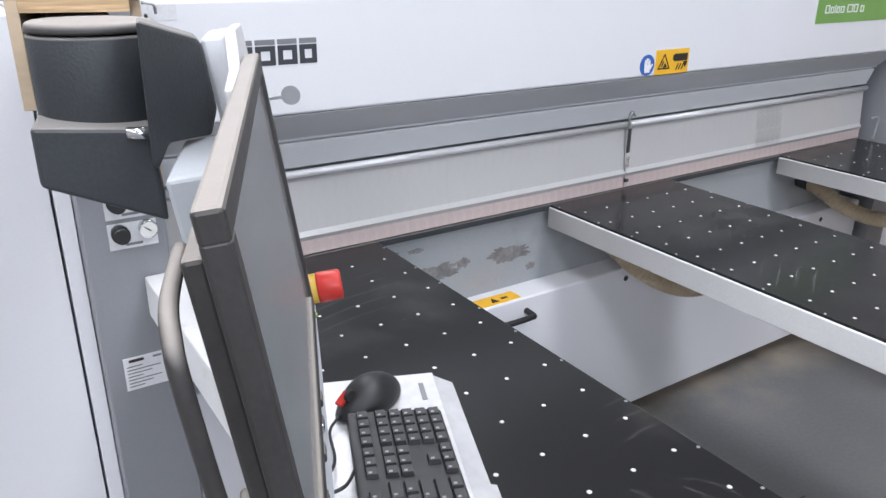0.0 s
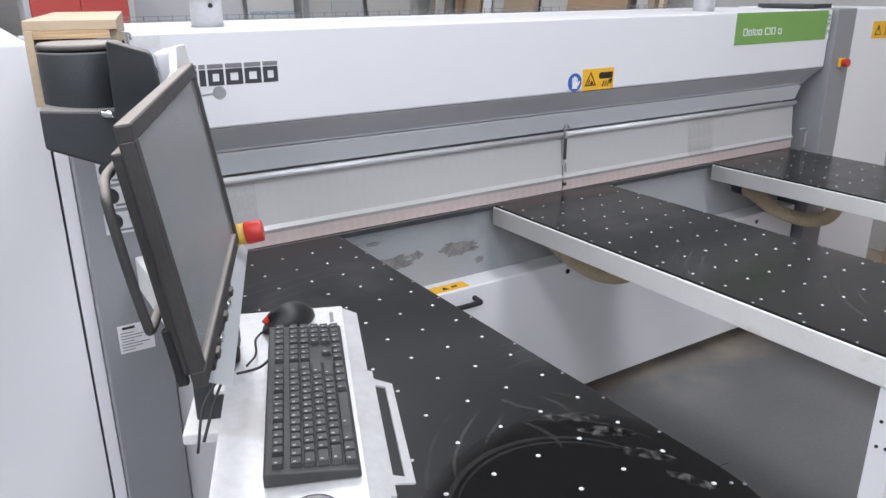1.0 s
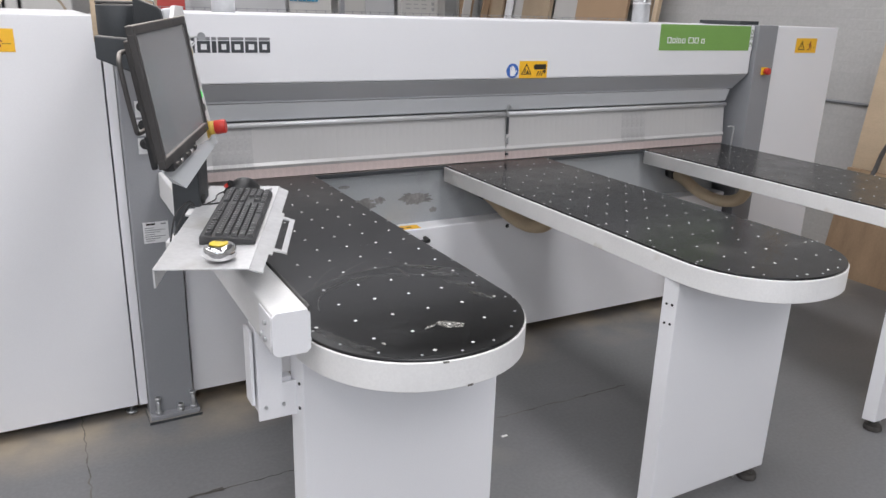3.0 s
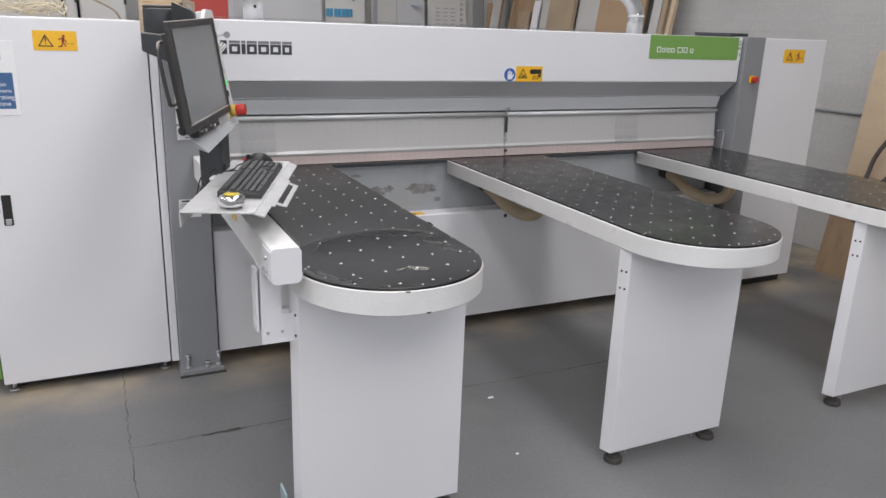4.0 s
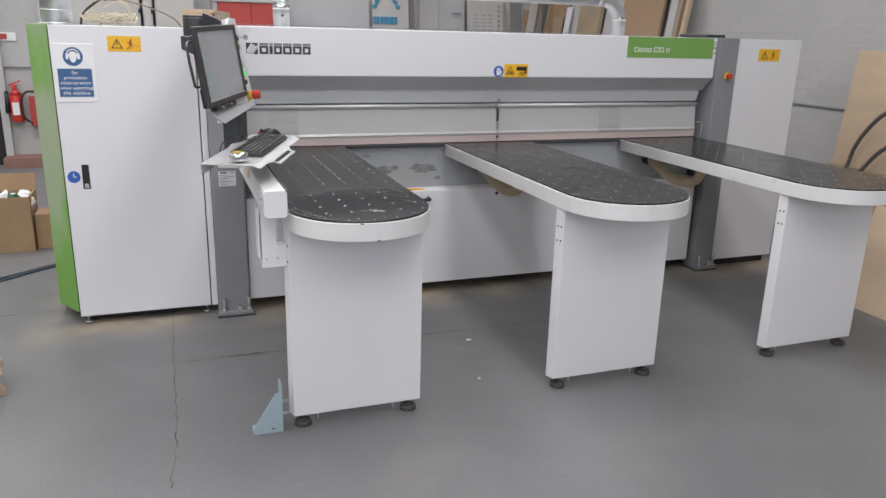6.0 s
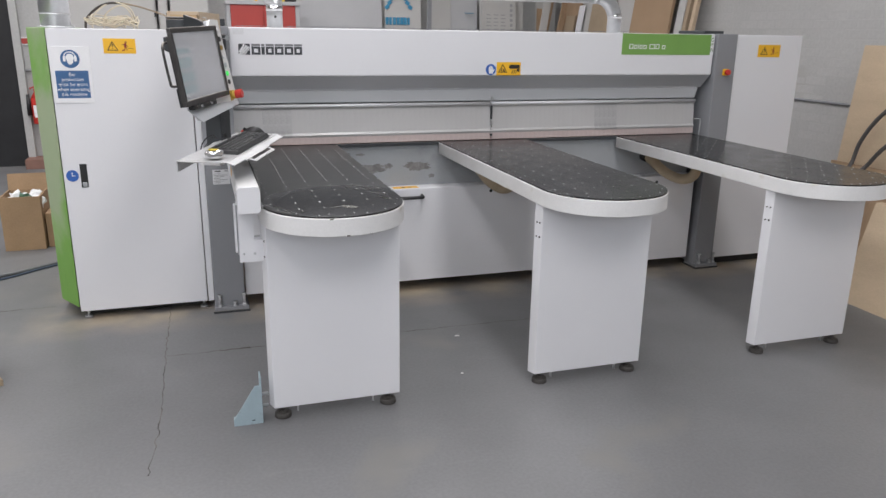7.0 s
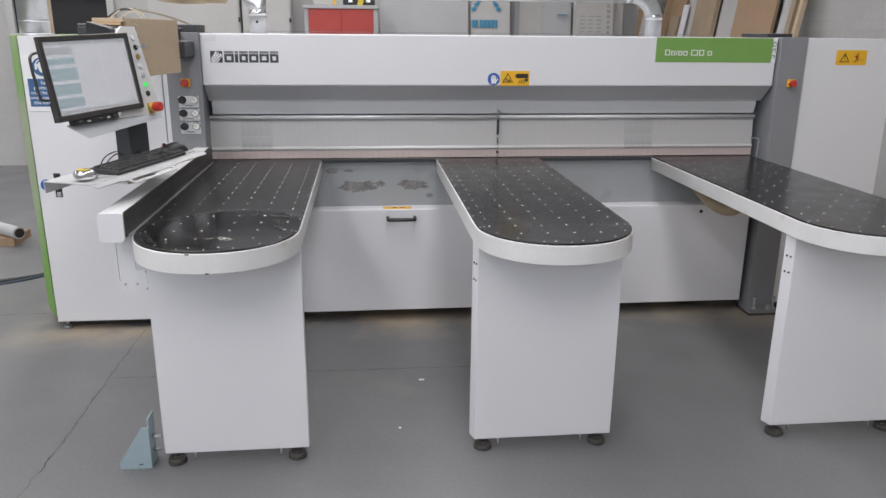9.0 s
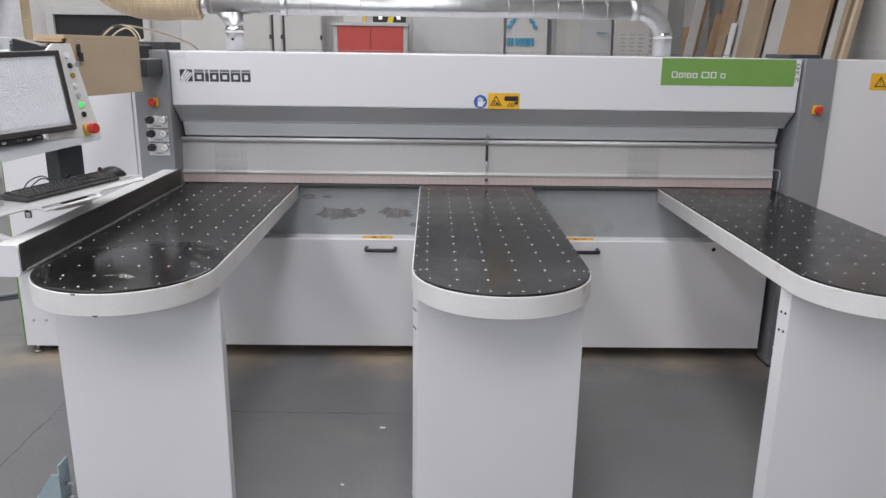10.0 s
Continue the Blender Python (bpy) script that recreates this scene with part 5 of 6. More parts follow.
# cables behind the tray
for k, pts in enumerate([[(0.372, 0.70, 1.150), (0.352, 0.67, 1.168), (0.315, 0.64, 1.145), (0.295, 0.62, 1.085)], [(0.372, 0.70, 1.148), (0.352, 0.67, 1.158), (0.325, 0.64, 1.13), (0.305, 0.62, 1.10)], [(0.384, 0.70, 1.150), (0.42, 0.70, 1.150), (0.455, 0.735, 1.143), (0.475, 0.742, 1.141)]]):
    solid("cable", tube(smooth_points([(x - 0.011, y - 0.021, z) for x, y, z in pts], 8), 0.0023, 6), CABLE, "thin black cable looped behind the tray", "cable", group="cables at the console")

# ---- ducts above the machine ----
dk = thing("dust_duct", "galvanised dust extraction duct above the saw beam", "duct", (1.9, 1.93, 1.608))
DZ, DY = 1.835, 1.935
elbow = [(2.80 + 0.145 * math.sin(a), DY, DZ - 0.145 + 0.145 * math.cos(a)) for a in [radians(k * 9) for k in range(11)]]
part("pipe", tube([(0.575, DY, DZ), (2.80, DY, DZ)], 0.045, 28), STEEL, dk)
part("elbow", tube([(2.79, DY, DZ)] + elbow + [(2.945, DY, 1.60)], 0.0455, 28), STEEL, dk, "bent galvanised elbow")
part("branch", cyl((0.745, DY, 1.60), (0.745, DY, 1.80), 0.0455, seg=28), STEEL, dk)


def funnel(x, z0, z1):
    """A sheet funnel: round below, wider and to one side above."""
    bm = cyl((x, DY, z0), (x, DY, z1), 0.0462, 0.0462, 28)
    for v in bm.verts:
        if v.co.z > (z0 + z1) / 2:
            v.co.x = x - 0.022 + (v.co.x - x) * 1.48
            v.co.y = DY + (v.co.y - DY) * 0.9
    return bm


part("branch_cone", funnel(0.745, 1.735, 1.800), STEEL, dk, "sheet metal branch funnel")
for k in range(18):
    x = 0.66 + k * 0.125
    part("seam", tube([(x - 0.02, DY, DZ), (x - 0.016, DY, DZ)], 0.0462, 28), STEEL, dk)
for x in (0.60, 1.0, 2.79):
    part("collar", tube([(x - 0.02, DY, DZ), (x + 0.02, DY, DZ)], 0.0475, 28), ALU, dk, "foil tape joint")
for x in (0.745, 2.945):
    part("foil_tape", cyl((x, DY, 1.700), (x, DY, 1.728), 0.0475, 0.047, 28), CHROME, dk, "crumpled foil tape")
part("test_hole", disc_y(0.745, 1.668, 0.007, DY - 0.047, DY - 0.044, 12), DARK, dk)
hs = thing("flexible_hose", "large beige ribbed extraction hose", "hose", (0.3, 1.95, 1.75))
part("hose", tube(smooth_points([(0.585, DY, DZ), (0.50, DY, DZ + 0.003), (0.38, DY, DZ - 0.004), (0.25, DY, DZ + 0.012), (0.12, 1.95, DZ + 0.07), (-0.02, 1.97, DZ + 0.19), (-0.10, 2.0, DZ + 0.40), (-0.14, 2.0, DZ + 0.8)], 14), 0.073, 32, 0.0065, 0.0135), HOSE, hs)
vd = thing("vertical_duct", "upright galvanised duct on the cabinet", "duct", (-0.385, 1.95, 1.588))
part("pipe", cyl((-0.392, 1.90, 1.588), (-0.392, 1.90, 3.2), 0.073, seg=36), STEEL, vd)
part("collar", cyl((-0.392, 1.90, 1.655), (-0.392, 1.90, 1.662), 0.0755, seg=36), STEEL, vd)
part("flange", cyl((-0.392, 1.90, 1.588), (-0.392, 1.90, 1.600), 0.088, seg=36), STEEL, vd)
part("hose", tube([(-0.428, 2.15, 1.588 + 0.012 * k) for k in range(110)], 0.032, 20, 0.005, 0.011), HOSE, vd, "ribbed beige hose")

# coil of cream cable and loops of cable on the cabinet
rnd = random.Random(5)
cc = thing("cable_coil", "loose coil of cream cable on the cabinet top", "cable coil", (-0.19, 2.8, 1.59))
for k in range(13):
    c, r0, z = (-0.19 + rnd.uniform(-0.05, 0.05), 2.8 + rnd.uniform(-0.03, 0.03)), rnd.uniform(0.05, 0.11), 1.594 + k * 0.003
    pts = [(c[0] + r0 * 1.25 * math.cos(a + k), c[1] + r0 * 0.8 * math.sin(a + k), z + rnd.uniform(0, 0.045)) for a in [2 * math.pi * j / 11 for j in range(11)]]
    part("loop", tube(smooth_points(pts, 4), 0.0036, 6), CABLE_WHITE, cc)
CABLE_BROWN = mat("dark brown cable", (0.06, 0.05, 0.045), 0.5)
CABLE_TAN = mat("tan cable", (0.30, 0.24, 0.17), 0.5)
arch = thing("hose_loop", "cable arching over the cabinet top, dark then tan", "cable", (-0.19, 2.85, 1.59))
part("dark_length", tube(smooth_points([(-0.37, 2.87, 1.590), (-0.355, 2.87, 1.65), (-0.29, 2.84, 1.712), (-0.21, 2.80, 1.745), (-0.13, 2.81, 1.747)], 8), 0.008, 8), CABLE_BROWN, arch)
part("tan_length", tube(smooth_points([(-0.13, 2.81, 1.747), (-0.03, 2.86, 1.728), (0.09, 2.94, 1.690), (0.19, 3.0, 1.64), (0.23, 3.05, 1.590)], 8), 0.006, 8), CABLE_TAN, arch)
for pts in ([(-0.32, 2.80, 1.590), (-0.302, 2.80, 1.674), (-0.20, 2.80, 1.749), (-0.10, 2.80, 1.728), (-0.06, 2.80, 1.66), (-0.05, 2.80, 1.590)], [(-0.25, 2.78, 1.590), (-0.231, 2.78, 1.678), (-0.139, 2.78, 1.733), (-0.08, 2.78, 1.68), (-0.07, 2.78, 1.590)]):
    solid("hose_loop", tube(smooth_points(pts, 8), 0.0045, 8), CABLE_WHITE, "cream cable loop standing up from the coil", "cable")
solid("top_box", box(0.33, 0.46, 1.72, 1.95, 1.612, 1.650, 0.004), CHARCOAL, "low charcoal box on the column top", "box")

# ---- back of the workshop ----
dr = thing("door_1", "dark open doorway with a pale frame", "door", (-2.35, 7.25, 0), kind="structure")
# the doorway's darkness is this panel's own near-black colour
part("leaf", box(-2.73, -1.68, 7.262, 7.298, 0.0, 1.97), DARK_DOOR, dr, "near black panel filling the doorway")
part("door_frame", merged(box(-2.82, -2.73, 7.22, 7.298, 0, 2.06, 0.004), box(-1.68, -1.60, 7.22, 7.298, 0, 2.06, 0.004), box(-2.73, -1.68, 7.22, 7.298, 1.97, 2.06, 0.004)), WALL_WHITE, dr)
solid("skirting_timber", box(-1.68, 0.2, 7.0, 7.296, 0.0, 0.11, 0.004), BRICK_RED, "red brown timber lying along the wall foot", "timber")
fe = thing("fire_extinguisher", "red fire extinguisher hung on the white wall", "fire extinguisher", (-1.51, 7.2, 0.5))
part("cylinder", merged(cyl((-1.51, 7.22, 0.50), (-1.51, 7.22, 0.80), 0.065, seg=24, bev=0.01), cyl((-1.51, 7.22, 0.80), (-1.51, 7.22, 0.86), 0.064, 0.025, 24)), RED, fe)
part("label", box(-1.545, -1.475, 7.150, 7.158, 0.58, 0.72), SIGN_WHITE, fe)
part("horn", cyl((-1.60, 7.21, 0.60), (-1.60, 7.21, 0.84), 0.028, 0.018, 14), BLACK, fe)
part("valve_head", merged(box(-1.53, -1.49, 7.19, 7.25, 0.86, 0.91, 0.004), moved(box(-0.07, 0.07, 7.21, 7.23, -0.008, 0.008), Matrix.Translation((-1.51, 0, 0.93)) @ Matrix.Rotation(radians(-22), 4, "Y"))), RED, fe)
hr = thing("hose_reel_box", "red hose box with black hose on the wall", "hose box", (-1.34, 7.25, 0.45))
part("case", box(-1.38, -1.25, 7.18, 7.298, 0.45, 0.78, 0.006), RED_PAINT, hr)
part("hose", tube(smooth_points([(-1.36, 7.17, 0.48), (-1.44, 7.16, 0.56), (-1.45, 7.16, 0.72), (-1.40, 7.16, 0.83), (-1.30, 7.17, 0.84)], 8), 0.012, 8), CABLE, hr)
solid("conduit", tube([(-1.66, 7.28, 1.11), (1.6, 7.28, 1.11)], 0.014, 8), GREY_BOARD, "grey conduit along the back wall", "conduit")
ws = thing("wall_sign", "small white notice with red symbol on the wall", "sign", (-1.54, 7.29, 1.39))
part("sheet", box(-1.62, -1.44, 7.285, 7.298, 1.39, 1.48), SIGN_WHITE, ws)
part("symbol", box(-1.60, -1.53, 7.280, 7.286, 1.405, 1.465), RED_PAINT, ws)


def tall_cupboard(x0, x1, label):
    t = thing("tall_cupboard", label, "cupboard", ((x0 + x1) / 2, 7.1, 0), group="white cupboards at the back")
    part("body", box(x0, x1, 6.95, 7.296, 0.0, 2.55, 0.004), WALL_WHITE, t)
    part("door", box(x0 + 0.012, x1 - 0.012, 6.93, 6.948, 0.05, 2.5, 0.003), LIGHT_BOARD, t)
    for z in (0.4, 1.72, 2.2):
        part("hinge", box(x1 - 0.02, x1 + 0.004, 6.922, 6.935, z, z + 0.05, 0.002), BLACK, t)


tall_cupboard(-1.15, -0.11, "tall white cupboard with black hinges")
tall_cupboard(-0.085, 0.02, "narrow white filler cupboard")
tall_cupboard(0.045, 0.475, "tall white cupboard with black hinges")
tb = thing("tool_cabinet", "red tool cabinet in a grey steel frame", "tool cabinet", (1.07, 6.8, 0))
part("frame", merged(box(0.655, 0.70, 6.56, 7.05, 0, 1.88, 0.004), box(1.43, 1.477, 6.56, 7.05, 0, 1.88, 0.004), box(0.645, 1.487, 6.54, 7.06, 1.87, 1.91, 0.004)), GREY_BOARD, tb)
for a, b in ((0.702, 1.064), (1.068, 1.428)):
    part("door", box(a, b, 6.555, 6.575, 0.10, 1.868, 0.003), RED_PAINT, tb)
part("body", box(0.70, 1.43, 6.58, 7.04, 0.05, 1.868), RED_PAINT, tb)
for x0, x1, m_, zt in ((1.09, 1.45, BLACK, 2.02), (0.76, 0.98, LIGHT_BOARD, 2.0)):
    b = thing("tool_box", "black plastic tool box on the red cabinet" if m_ is BLACK else "pale box on the red cabinet", "tool box", ((x0 + x1) / 2, 6.8, 1.91))
    part("case", box(x0, x1, 6.60, 6.9, 1.91, zt, 0.01), m_, b)
    if m_ is BLACK:
        for lx in (x0 + 0.06, x1 - 0.10):
            part("latch", box(lx, lx + 0.05, 6.585, 6.602, zt - 0.08, zt - 0.02, 0.004), CHROME, b)
        part("tag", moved(box(-0.03, 0.03, 6.58, 6.588, -0.05, 0.05), Matrix.Translation((x0 + 0.20, 0, 1.95)) @ Matrix.Rotation(radians(15), 4, "Y")), CLEAR_TAPE, b)
    else:
        part("bracket", box(x1 - 0.01, x1 + 0.03, 6.62, 6.66, 1.91, zt, 0.003), YELLOW, b)


def leaning(name, label, x0, x1, y_foot, y_top, z_top, th, material, skew=0.0):
    """A board leaning against the back wall."""
    bm = bmesh.new()
    bmesh.ops.create_cube(bm, size=1)
    for v in bm.verts:
        f = v.co.z + 0.5
        v.co = Vector((x0 + (v.co.x + 0.5) * (x1 - x0) + skew * f, y_foot + (y_top - y_foot) * f + (v.co.y - 0.5) * th, f * z_top))
    return solid(name, bm, material, label, "board", group="boards leaning at the back")


leaning("grey_sheet", "large grey sheet leaning on the back wall", 1.52, 2.60, 6.98, 7.27, 2.45, 0.012, GREY_BOARD)
als = leaning("printed_sheet", "white sheet with blue lettering leaning on the wall", 2.63, 3.11, 6.94, 7.20, 2.45, 0.006, LIGHT_BOARD)
BLUE_PRINT = mat("blue print", (0.05, 0.25, 0.42), 0.5)
yy = 6.94 + 0.26 * 1.72 / 2.45 - 0.009
for k, (w, g) in enumerate(((0.045, 0), (0.035, 0), (0.045, 0), (0.045, 0), (0.048, 0), (0.045, 0), (0.030, 0))):
    part("letter_bar", box(2.635 + k * 0.0485, 2.635 + k * 0.0485 + w * 0.86, yy - 0.012, yy + 0.002, 1.685, 1.775), BLUE_PRINT, als)
for k in range(4):
    for sx, a in ((2.66 + k * 0.035, 55), (2.965 - k * 0.035, -55)):
        z = 1.90 + k * 0.055
        part("letter_bar", moved(box(-0.022, 0.022, -0.012, 0.004, -0.028, 0.028), Matrix.Translation((sx, 6.94 + 0.26 * z / 2.45 - 0.008, z)) @ Matrix.Rotation(radians(a), 4, "Y")), BLUE_PRINT, als)
part("line_of_text", letters("MADE IN GERMANY", 0.052, Matrix.Translation((2.88, 6.94 + 0.26 * 1.48 / 2.45 - 0.012, 1.48)) @ Euler((radians(84), 0, 0)).to_matrix().to_4x4()), BLUE_PRINT, als)
leaning("steel_upright", "grey steel upright at the back", 3.13, 3.175, 6.90, 6.92, 2.6, 0.05, GREY)
leaning("pale_sheet", "pale sheet leaning on the back wall", 3.19, 3.52, 6.93, 7.18, 2.4, 0.012, LIGHT_BOARD)
gb = leaning("film_sheet", "blue grey sheet under film leaning at the back", 3.50, 3.86, 6.90, 7.12, 2.3, 0.010, GREY_BOARD)
part("line", box(3.68, 3.80, 7.02, 7.05, 1.84, 1.848), BLUE_PRINT, gb)
tp = leaning("wrapped_panel", "pale panel wrapped in printed paper", 3.87, 4.34, 6.80, 7.02, 2.05, 0.10, LIGHT_BOARD)
FAINT = mat("faint grey print", (0.33, 0.33, 0.335), 0.6, var=0.1)


def on_wrap(name, x0, x1, z0, z1, material):
    part(name, box(x0, x1, 6.70 + 0.1073 * z0 - 0.002, 6.70 + 0.1073 * z1 + 0.004, z0, z1), material, tp)


for k in range(15):
    z = 1.64 + 0.045 * (k // 3)
    on_wrap("print_bar", 3.93 + (k % 3) * 0.10, 3.985 + (k % 3) * 0.10 + 0.012 * (k % 2), z, z + 0.012, FAINT)
for k in range(6):
    on_wrap("letter_bar", 4.26, 4.295, 1.62 + k * 0.062, 1.655 + k * 0.062, FAINT)
leaning("white_sheet", "white panel leaning at the back", 4.32, 4.50, 6.86, 7.1, 2.6, 0.01, LIGHT_BOARD)
leaning("brown_batten", "short brown batten leaning at the back", 4.63, 4.70, 6.80, 6.92, 1.92, 0.02, PLY_DARK, 0.02)
leaning("pale_plank", "pale plank with brown edge leaning at the back", 4.36, 4.46, 6.72, 6.98, 2.6, 0.03, LIGHT_BOARD, 0.50)
leaning("brown_batten", "long brown batten leaning at the back", 4.44, 4.48, 6.75, 7.0, 2.5, 0.03, PLY_DARK, 0.52)
leaning("grey_sheet", "grey white sheet leaning in the corner", 4.72, 5.02, 6.95, 7.20, 2.6, 0.01, LIGHT_BOARD)
leaning("brown_batten", "brown batten leaning at the back", 4.52, 4.60, 6.66, 6.86, 2.06, 0.03, PLY_DARK, 0.48)


def side_board(name, label, y0, y1, xf, z_top, th, material, skew=0.0, xt=5.17):
    """A board leaning against the right wall: foot at xf, top at xt."""
    bm = bmesh.new()
    bmesh.ops.create_cube(bm, size=1)
    for v in bm.verts:
        f = v.co.z + 0.5
        v.co = Vector((xf + (xt - xf) * f + (v.co.x - 0.5) * th, y0 + (v.co.y + 0.5) * (y1 - y0) + skew * f, f * z_top))
    return solid(name, bm, material, label, "board", group="boards leaning on the side wall")


side_board("tall_board", "tall brown board leaning on the side wall", 6.36, 6.80, 4.78, 2.7, 0.02, PLY_DARK, 0.06)
side_board("short_offcut", "short tan offcut leaning among boards", 6.42, 6.66, 4.72, 1.83, 0.02, PLY_TAN, 0.02, xt=5.0)
side_board("short_offcut", "short white offcut leaning among boards", 6.25, 6.38, 4.72, 1.95, 0.015, WHITE, xt=5.02)
side_board("melamine_sheet", "grey white panel leaning on the side wall", 5.92, 6.34, 4.80, 2.7, 0.02, LIGHT_BOARD)
side_board("thick_board", "thick tan board leaning on the side wall", 5.46, 5.95, 4.74, 2.8, 0.05, PLY_TAN, 0.10)
side_board("melamine_sheet", "grey white panel leaning on the side wall", 5.10, 5.50, 4.80, 2.7, 0.02, LIGHT_BOARD)
side_board("big_board", "wide brown board leaning on the side wall", 4.28, 5.02, 4.74, 2.9, 0.03, FIBRE, 0.08)
side_board("pale_strip", "grey strip of board leaning on the side wall", 4.10, 4.22, 4.76, 2.8, 0.03, LIGHT_BOARD, 0.03)
side_board("pale_strip", "pale timber strip leaning on the side wall", 4.02, 4.08, 4.74, 2.7, 0.04, PLY_TAN, 0.03)
side_board("pale_strip", "pale timber strip leaning on the side wall", 3.93, 3.98, 4.74, 2.6, 0.04, PLY, 0.03)
# plywood by the right wall
side_board("plywood_sheet", "pale plywood sheet leaning on the side wall", 0.55, 1.86, 4.86, 1.55, 0.018, PLY, skew=-0.05, xt=4.97)
side_board("plywood_sheet", "brown plywood sheet leaning below the pale one", 0.35, 1.82, 4.74, 0.71, 0.03, PLY_DARK, xt=4.85)
side_board("thick_plywood", "thick tan plywood board standing by the wall", -0.6, 0.86, 4.13, 0.62, 0.05, PLY, xt=4.30)
HOSE_DARK = mat("dull grey rubber hose", (0.085, 0.08, 0.078), 0.55, var=0.15, scale=20)
for pts in ([(4.70, 1.66, 0.45), (4.74, 1.65, 0.60), (4.82, 1.635, 0.71), (4.83, 1.602, 0.86), (4.83, 1.513, 1.013), (4.83, 1.387, 1.139), (4.83, 1.20, 1.22), (4.84, 0.95, 1.24)], [(4.70, 1.58, 0.42), (4.76, 1.54, 0.62), (4.82, 1.498, 0.72), (4.82, 1.42, 0.82), (4.82, 1.335, 0.901), (4.83, 1.15, 1.02), (4.84, 0.90, 1.10)]):
    solid("rubber_hose", tube(smooth_points(pts, 8), 0.015, 10), HOSE_DARK, "dark grey hose hung over the plywood", "hose", group="hoses by the plywood")
solid("conduit", tube([(5.188, -0.5, 1.09), (5.188, 7.2, 1.09)], 0.011, 8), GREY, "dark conduit along the side wall", "conduit")

# ---- floor clutter behind the cabinet ----
cb = thing("cardboard_box", "open cardboard box with crumpled white paper", "cardboard box", (-1.0, 3.55, 0))
for x0, x1, y0, y1, z0, z1 in ((-1.14, -0.87, 3.37, 3.38, 0, 0.40), (-1.14, -0.87, 3.68, 3.69, 0, 0.40), (-1.14, -1.13, 3.38, 3.68, 0, 0.40), (-0.88, -0.87, 3.38, 3.68, 0, 0.40), (-1.13, -0.88, 3.38, 3.68, 0, 0.01)):
    part("carton_side", box(x0, x1, y0, y1, z0, z1), CARD, cb)
part("carton_flap", moved(box(-1.14, -0.87, 0, 0.008, 0, 0.12), Matrix.Translation((0, 3.69, 0.40)) @ Matrix.Rotation(radians(-15), 4, "X")), CARD, cb)
for k in range(7):
    bmp = bmesh.new()
    bmesh.ops.create_icosphere(bmp, subdivisions=2, radius=0.07)
    for v in bmp.verts:
        v.co *= 0.7 + 0.6 * noise.noise(v.co * 22 + Vector((k * 3.1, 0, 0)))
    part("paper", moved(bmp, Matrix.Translation((-1.08 + 0.03 * k, 3.46 + 0.05 * (k % 3), 0.34 + 0.03 * (k % 2)))), SIGN_WHITE if k != 3 else mat("green paper", (0.05, 0.12, 0.07), 0.7), cb)
solid("small_carton", box(-0.86, -0.66, 3.42, 3.62, 0, 0.26, 0.004), CARD, "small closed cardboard carton on the floor", "carton")
tl = thing("cardboard_tube", "grey cardboard tube lying on a block", "tube", (-1.6, 3.7, 0))
part("tube", merged(cyl((-1.36, 3.52, 0.11), (-1.95, 4.0, 0.11), 0.048, seg=20)), GREY_BOARD, tl)
part("bore", cyl((-1.358, 3.519, 0.11), (-1.37, 3.53, 0.11), 0.036, seg=20), DARK, tl)
part("block", box(-1.62, -1.42, 3.55, 3.85, 0, 0.062), PLY_DARK, tl)
for k, off in enumerate((0.0, 0.05, 0.11)):
    solid("floor_cable", tube(smooth_points([(-2.2, 2.25 + off, 0.008), (-1.5, 2.42 + off * 1.5, 0.008), (-1.05, 2.62 + off, 0.008), (-0.75, 2.88 + off * 0.6, 0.008), (-0.4, 3.1 + off, 0.008)], 8), 0.007, 8), (CABLE_BLUE, CABLE, CABLE_GREY)[k], ("blue cable lying on the floor", "dark cable lying on the floor", "grey cable lying on the floor")[k], "cable")

st = thing("timber_stack", "knee-high stack of tan boards on the concrete floor", "timber stack", m=pose(-1.0, 0.93, 0, 0, 0, 28))
for k in range(8):
    part("board", box(-0.42, 0.322 - 0.011 * ((k * 3) % 4), -0.13, 0.13, 0.034 * k, 0.034 * k + 0.032, 0.002), (PLY_TAN, PLY)[k % 2], st)

# ---- wire mesh panel behind the saw ----
wf = thing("mesh_panel", "fine wire mesh panel standing behind the saw", "mesh panel", (2.0, 2.5, 0.0))


def build_mesh(x0, x1, z0, z1, y):
    bms = []
    n = int((x1 - x0) / 0.05)
    for k in range(n + 1):
        x = x0 + (x1 - x0) * k / n
        bms.append(box(x - 0.0016, x + 0.0016, y, y + 0.003, z0, z1))
    z = z0
    while z <= z1:
        bms.append(box(x0, x1, y - 0.003, y, z - 0.0012, z + 0.0012))
        z += 0.014
    return merged(*bms)


part("wire_mesh", build_mesh(0.55, 3.55, 1.20, 1.622, 2.56), GREY, wf)
part("post", box(0.53, 0.56, 2.55, 2.58, 0, 1.60), GREY, wf)
part("post", box(3.55, 3.58, 2.55, 2.58, 0, 1.60), GREY, wf)

# ---- painted bricks of the walls ----
BW, BH, JO = 0.215, 0.065, 0.010


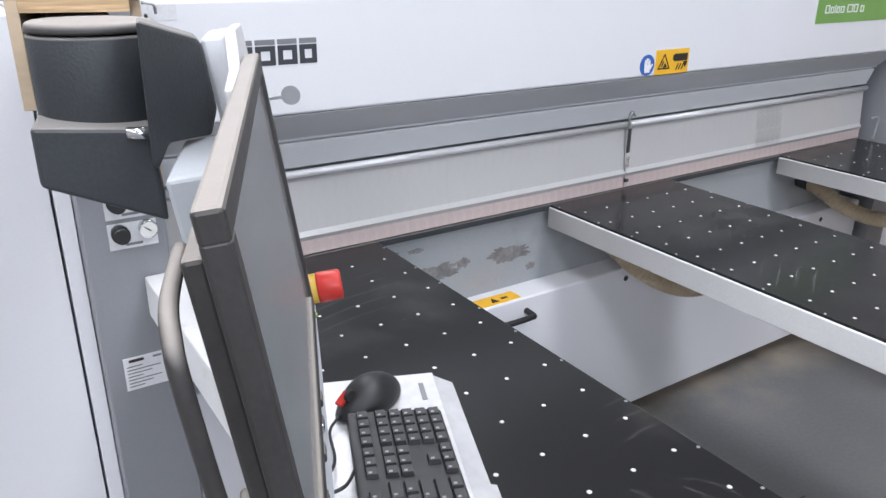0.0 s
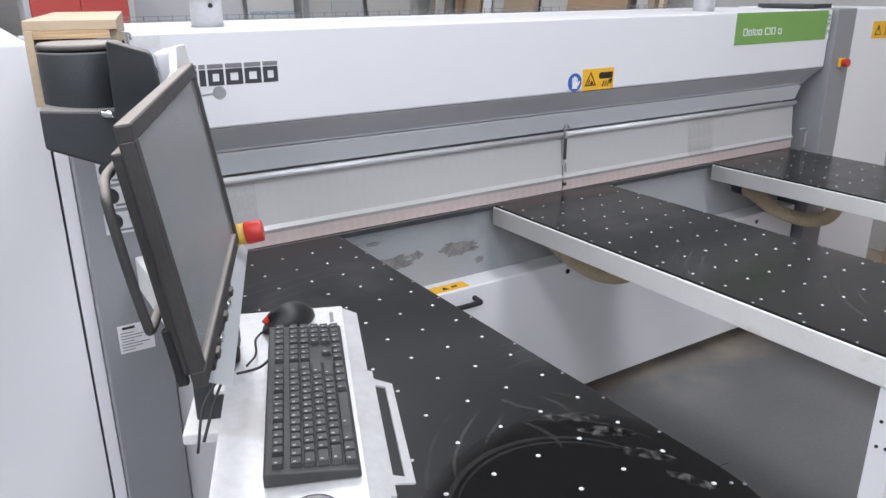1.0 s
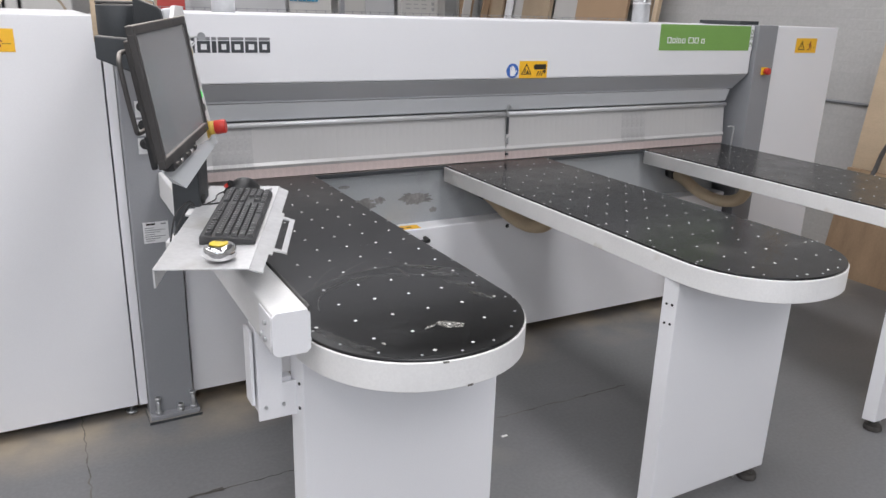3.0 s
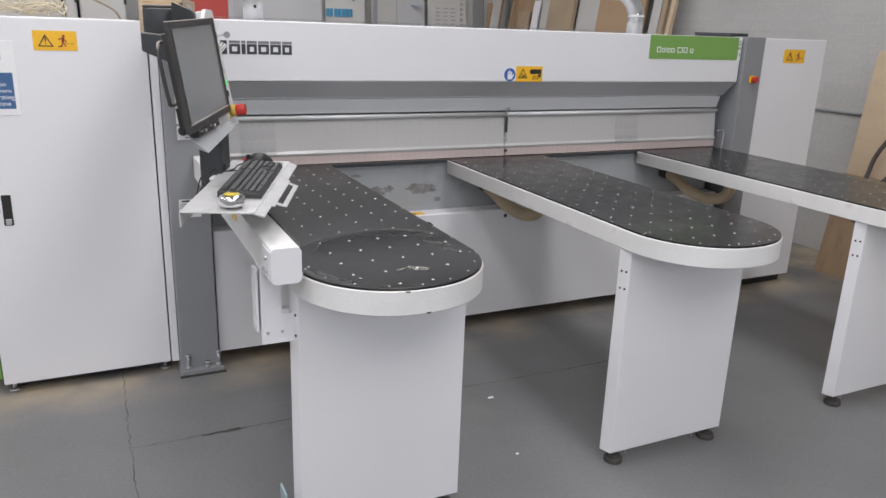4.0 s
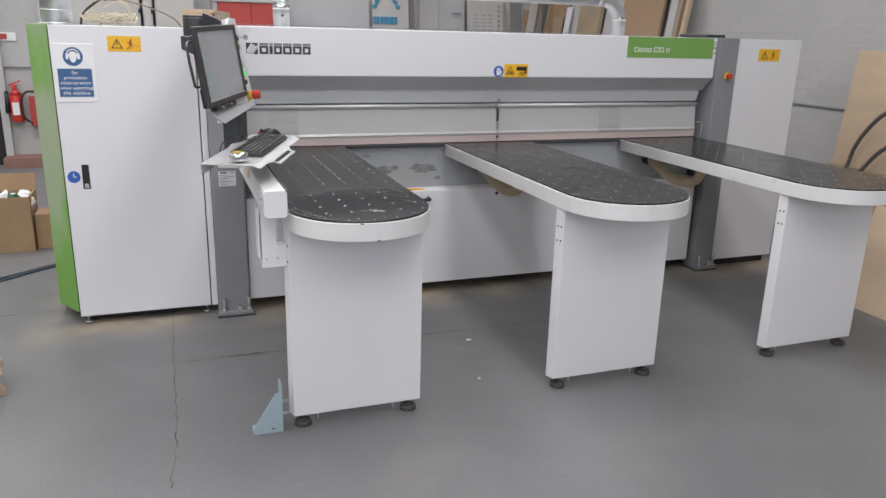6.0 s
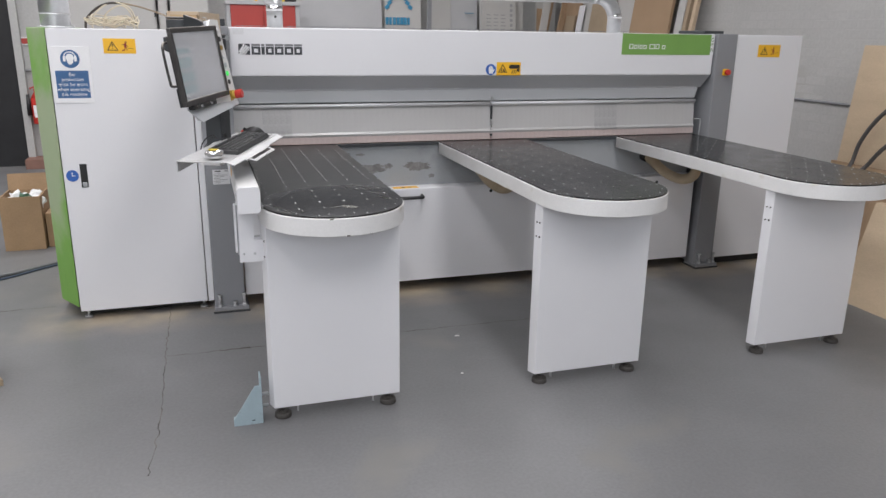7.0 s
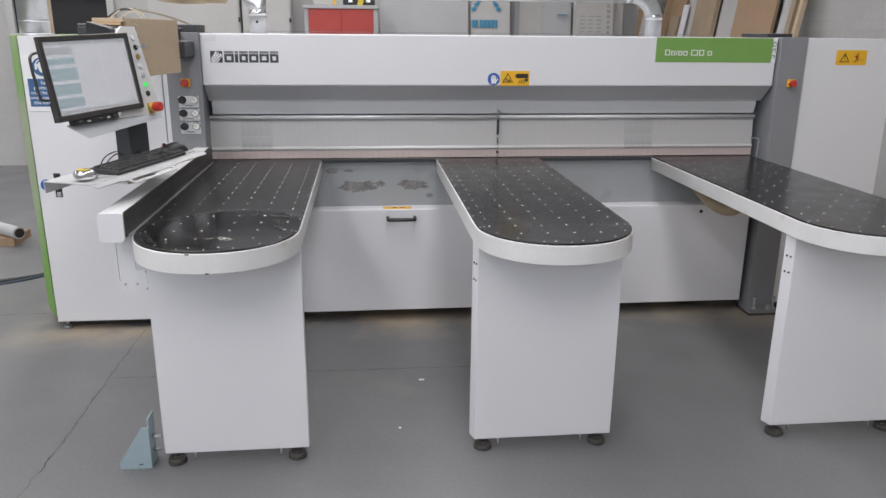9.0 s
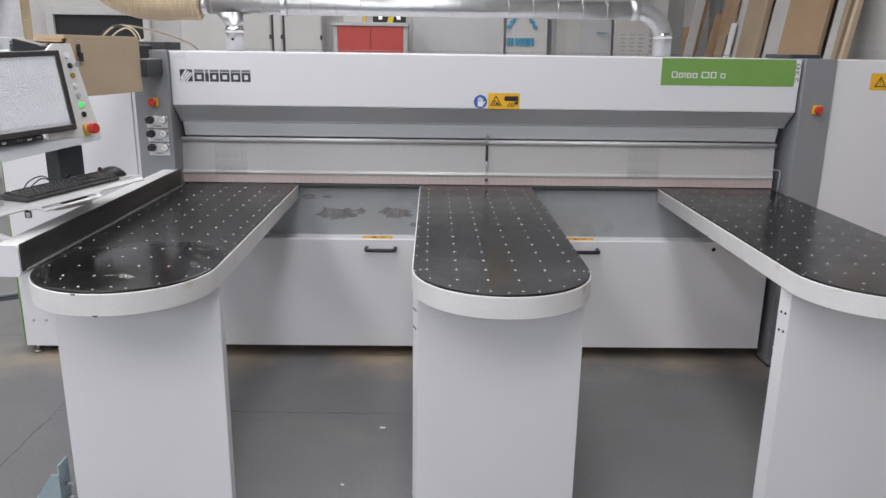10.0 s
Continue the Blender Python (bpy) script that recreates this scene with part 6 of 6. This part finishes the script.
def brick_bm(w=BW, h=BH, d=0.0006):
    """A brick face standing proud of the joints, its plan along x and z, with worn edges."""
    bm = bmesh.new()
    o = [(-w / 2, 0, -h / 2), (w / 2, 0, -h / 2), (w / 2, 0, h / 2), (-w / 2, 0, h / 2)]
    c = 0.003
    i = [(-w / 2 + c, -d, -h / 2 + c), (w / 2 - c, -d, -h / 2 + c), (w / 2 - c, -d, h / 2 - c), (-w / 2 + c, -d, h / 2 - c)]
    ov, iv = [bm.verts.new(p) for p in o], [bm.verts.new(p) for p in i]
    bm.faces.new(iv)
    for k in range(4):
        bm.faces.new((ov[k], ov[(k + 1) % 4], iv[(k + 1) % 4], iv[k]))
    return bm


brick_me = shared("brick", brick_bm(), WALL_WHITE)


def brick_spots(a0, a1, z0, z1):
    r = 0
    z = z0 + BH / 2
    while z < z1:
        a = a0 + (0.0 if r % 2 else BW / 2 + JO / 2)
        while a < a1 - BW / 2:
            yield a, z
            a += BW + JO
        z += BH + JO
        r += 1


def wall_bricks(wall, place, a0, a1, z1, near):
    """place(a, z) is the pose of a brick; those inside the stretch near are parts of their own, the rest one mesh."""
    rnd = random.Random(8)
    verts, faces = [], []
    src = [v.co.copy() for v in brick_me.vertices]
    polys = [list(q.vertices) for q in brick_me.polygons]
    for a, z in brick_spots(a0, a1, 0.02, z1):
        m = place(a, z, rnd.uniform(-0.0006, 0.0006)) @ Matrix.Rotation(rnd.uniform(-0.004, 0.004), 4, "X")
        if near and near[0] < a < near[1] and near[2] < z < near[3]:
            piece("brick", brick_me, wall, m)
        else:
            n = len(verts)
            verts += [m @ v for v in src]
            faces += [[n + k for k in q] for q in polys]
    me = bpy.data.meshes.new("brickwork")
    me.from_pydata(verts, [], faces)
    me.materials.append(WALL_WHITE)
    ob = new("brickwork", me)
    ob.parent = wall
    tagged(ob, kind="stuff")


wall_bricks(wall_right, lambda a, z, d: Matrix.Translation((X1 + 0.0005 + d, a, z)) @ Matrix.Rotation(radians(-90), 4, "Z"), -1.0, Y1, 2.7, (1.9, 4.3, 0.75, 1.8))
wall_bricks(wall_back, lambda a, z, d: Matrix.Translation((a, Y1 + 0.0005 + d, z)), -1.68, X1, 2.9, None)
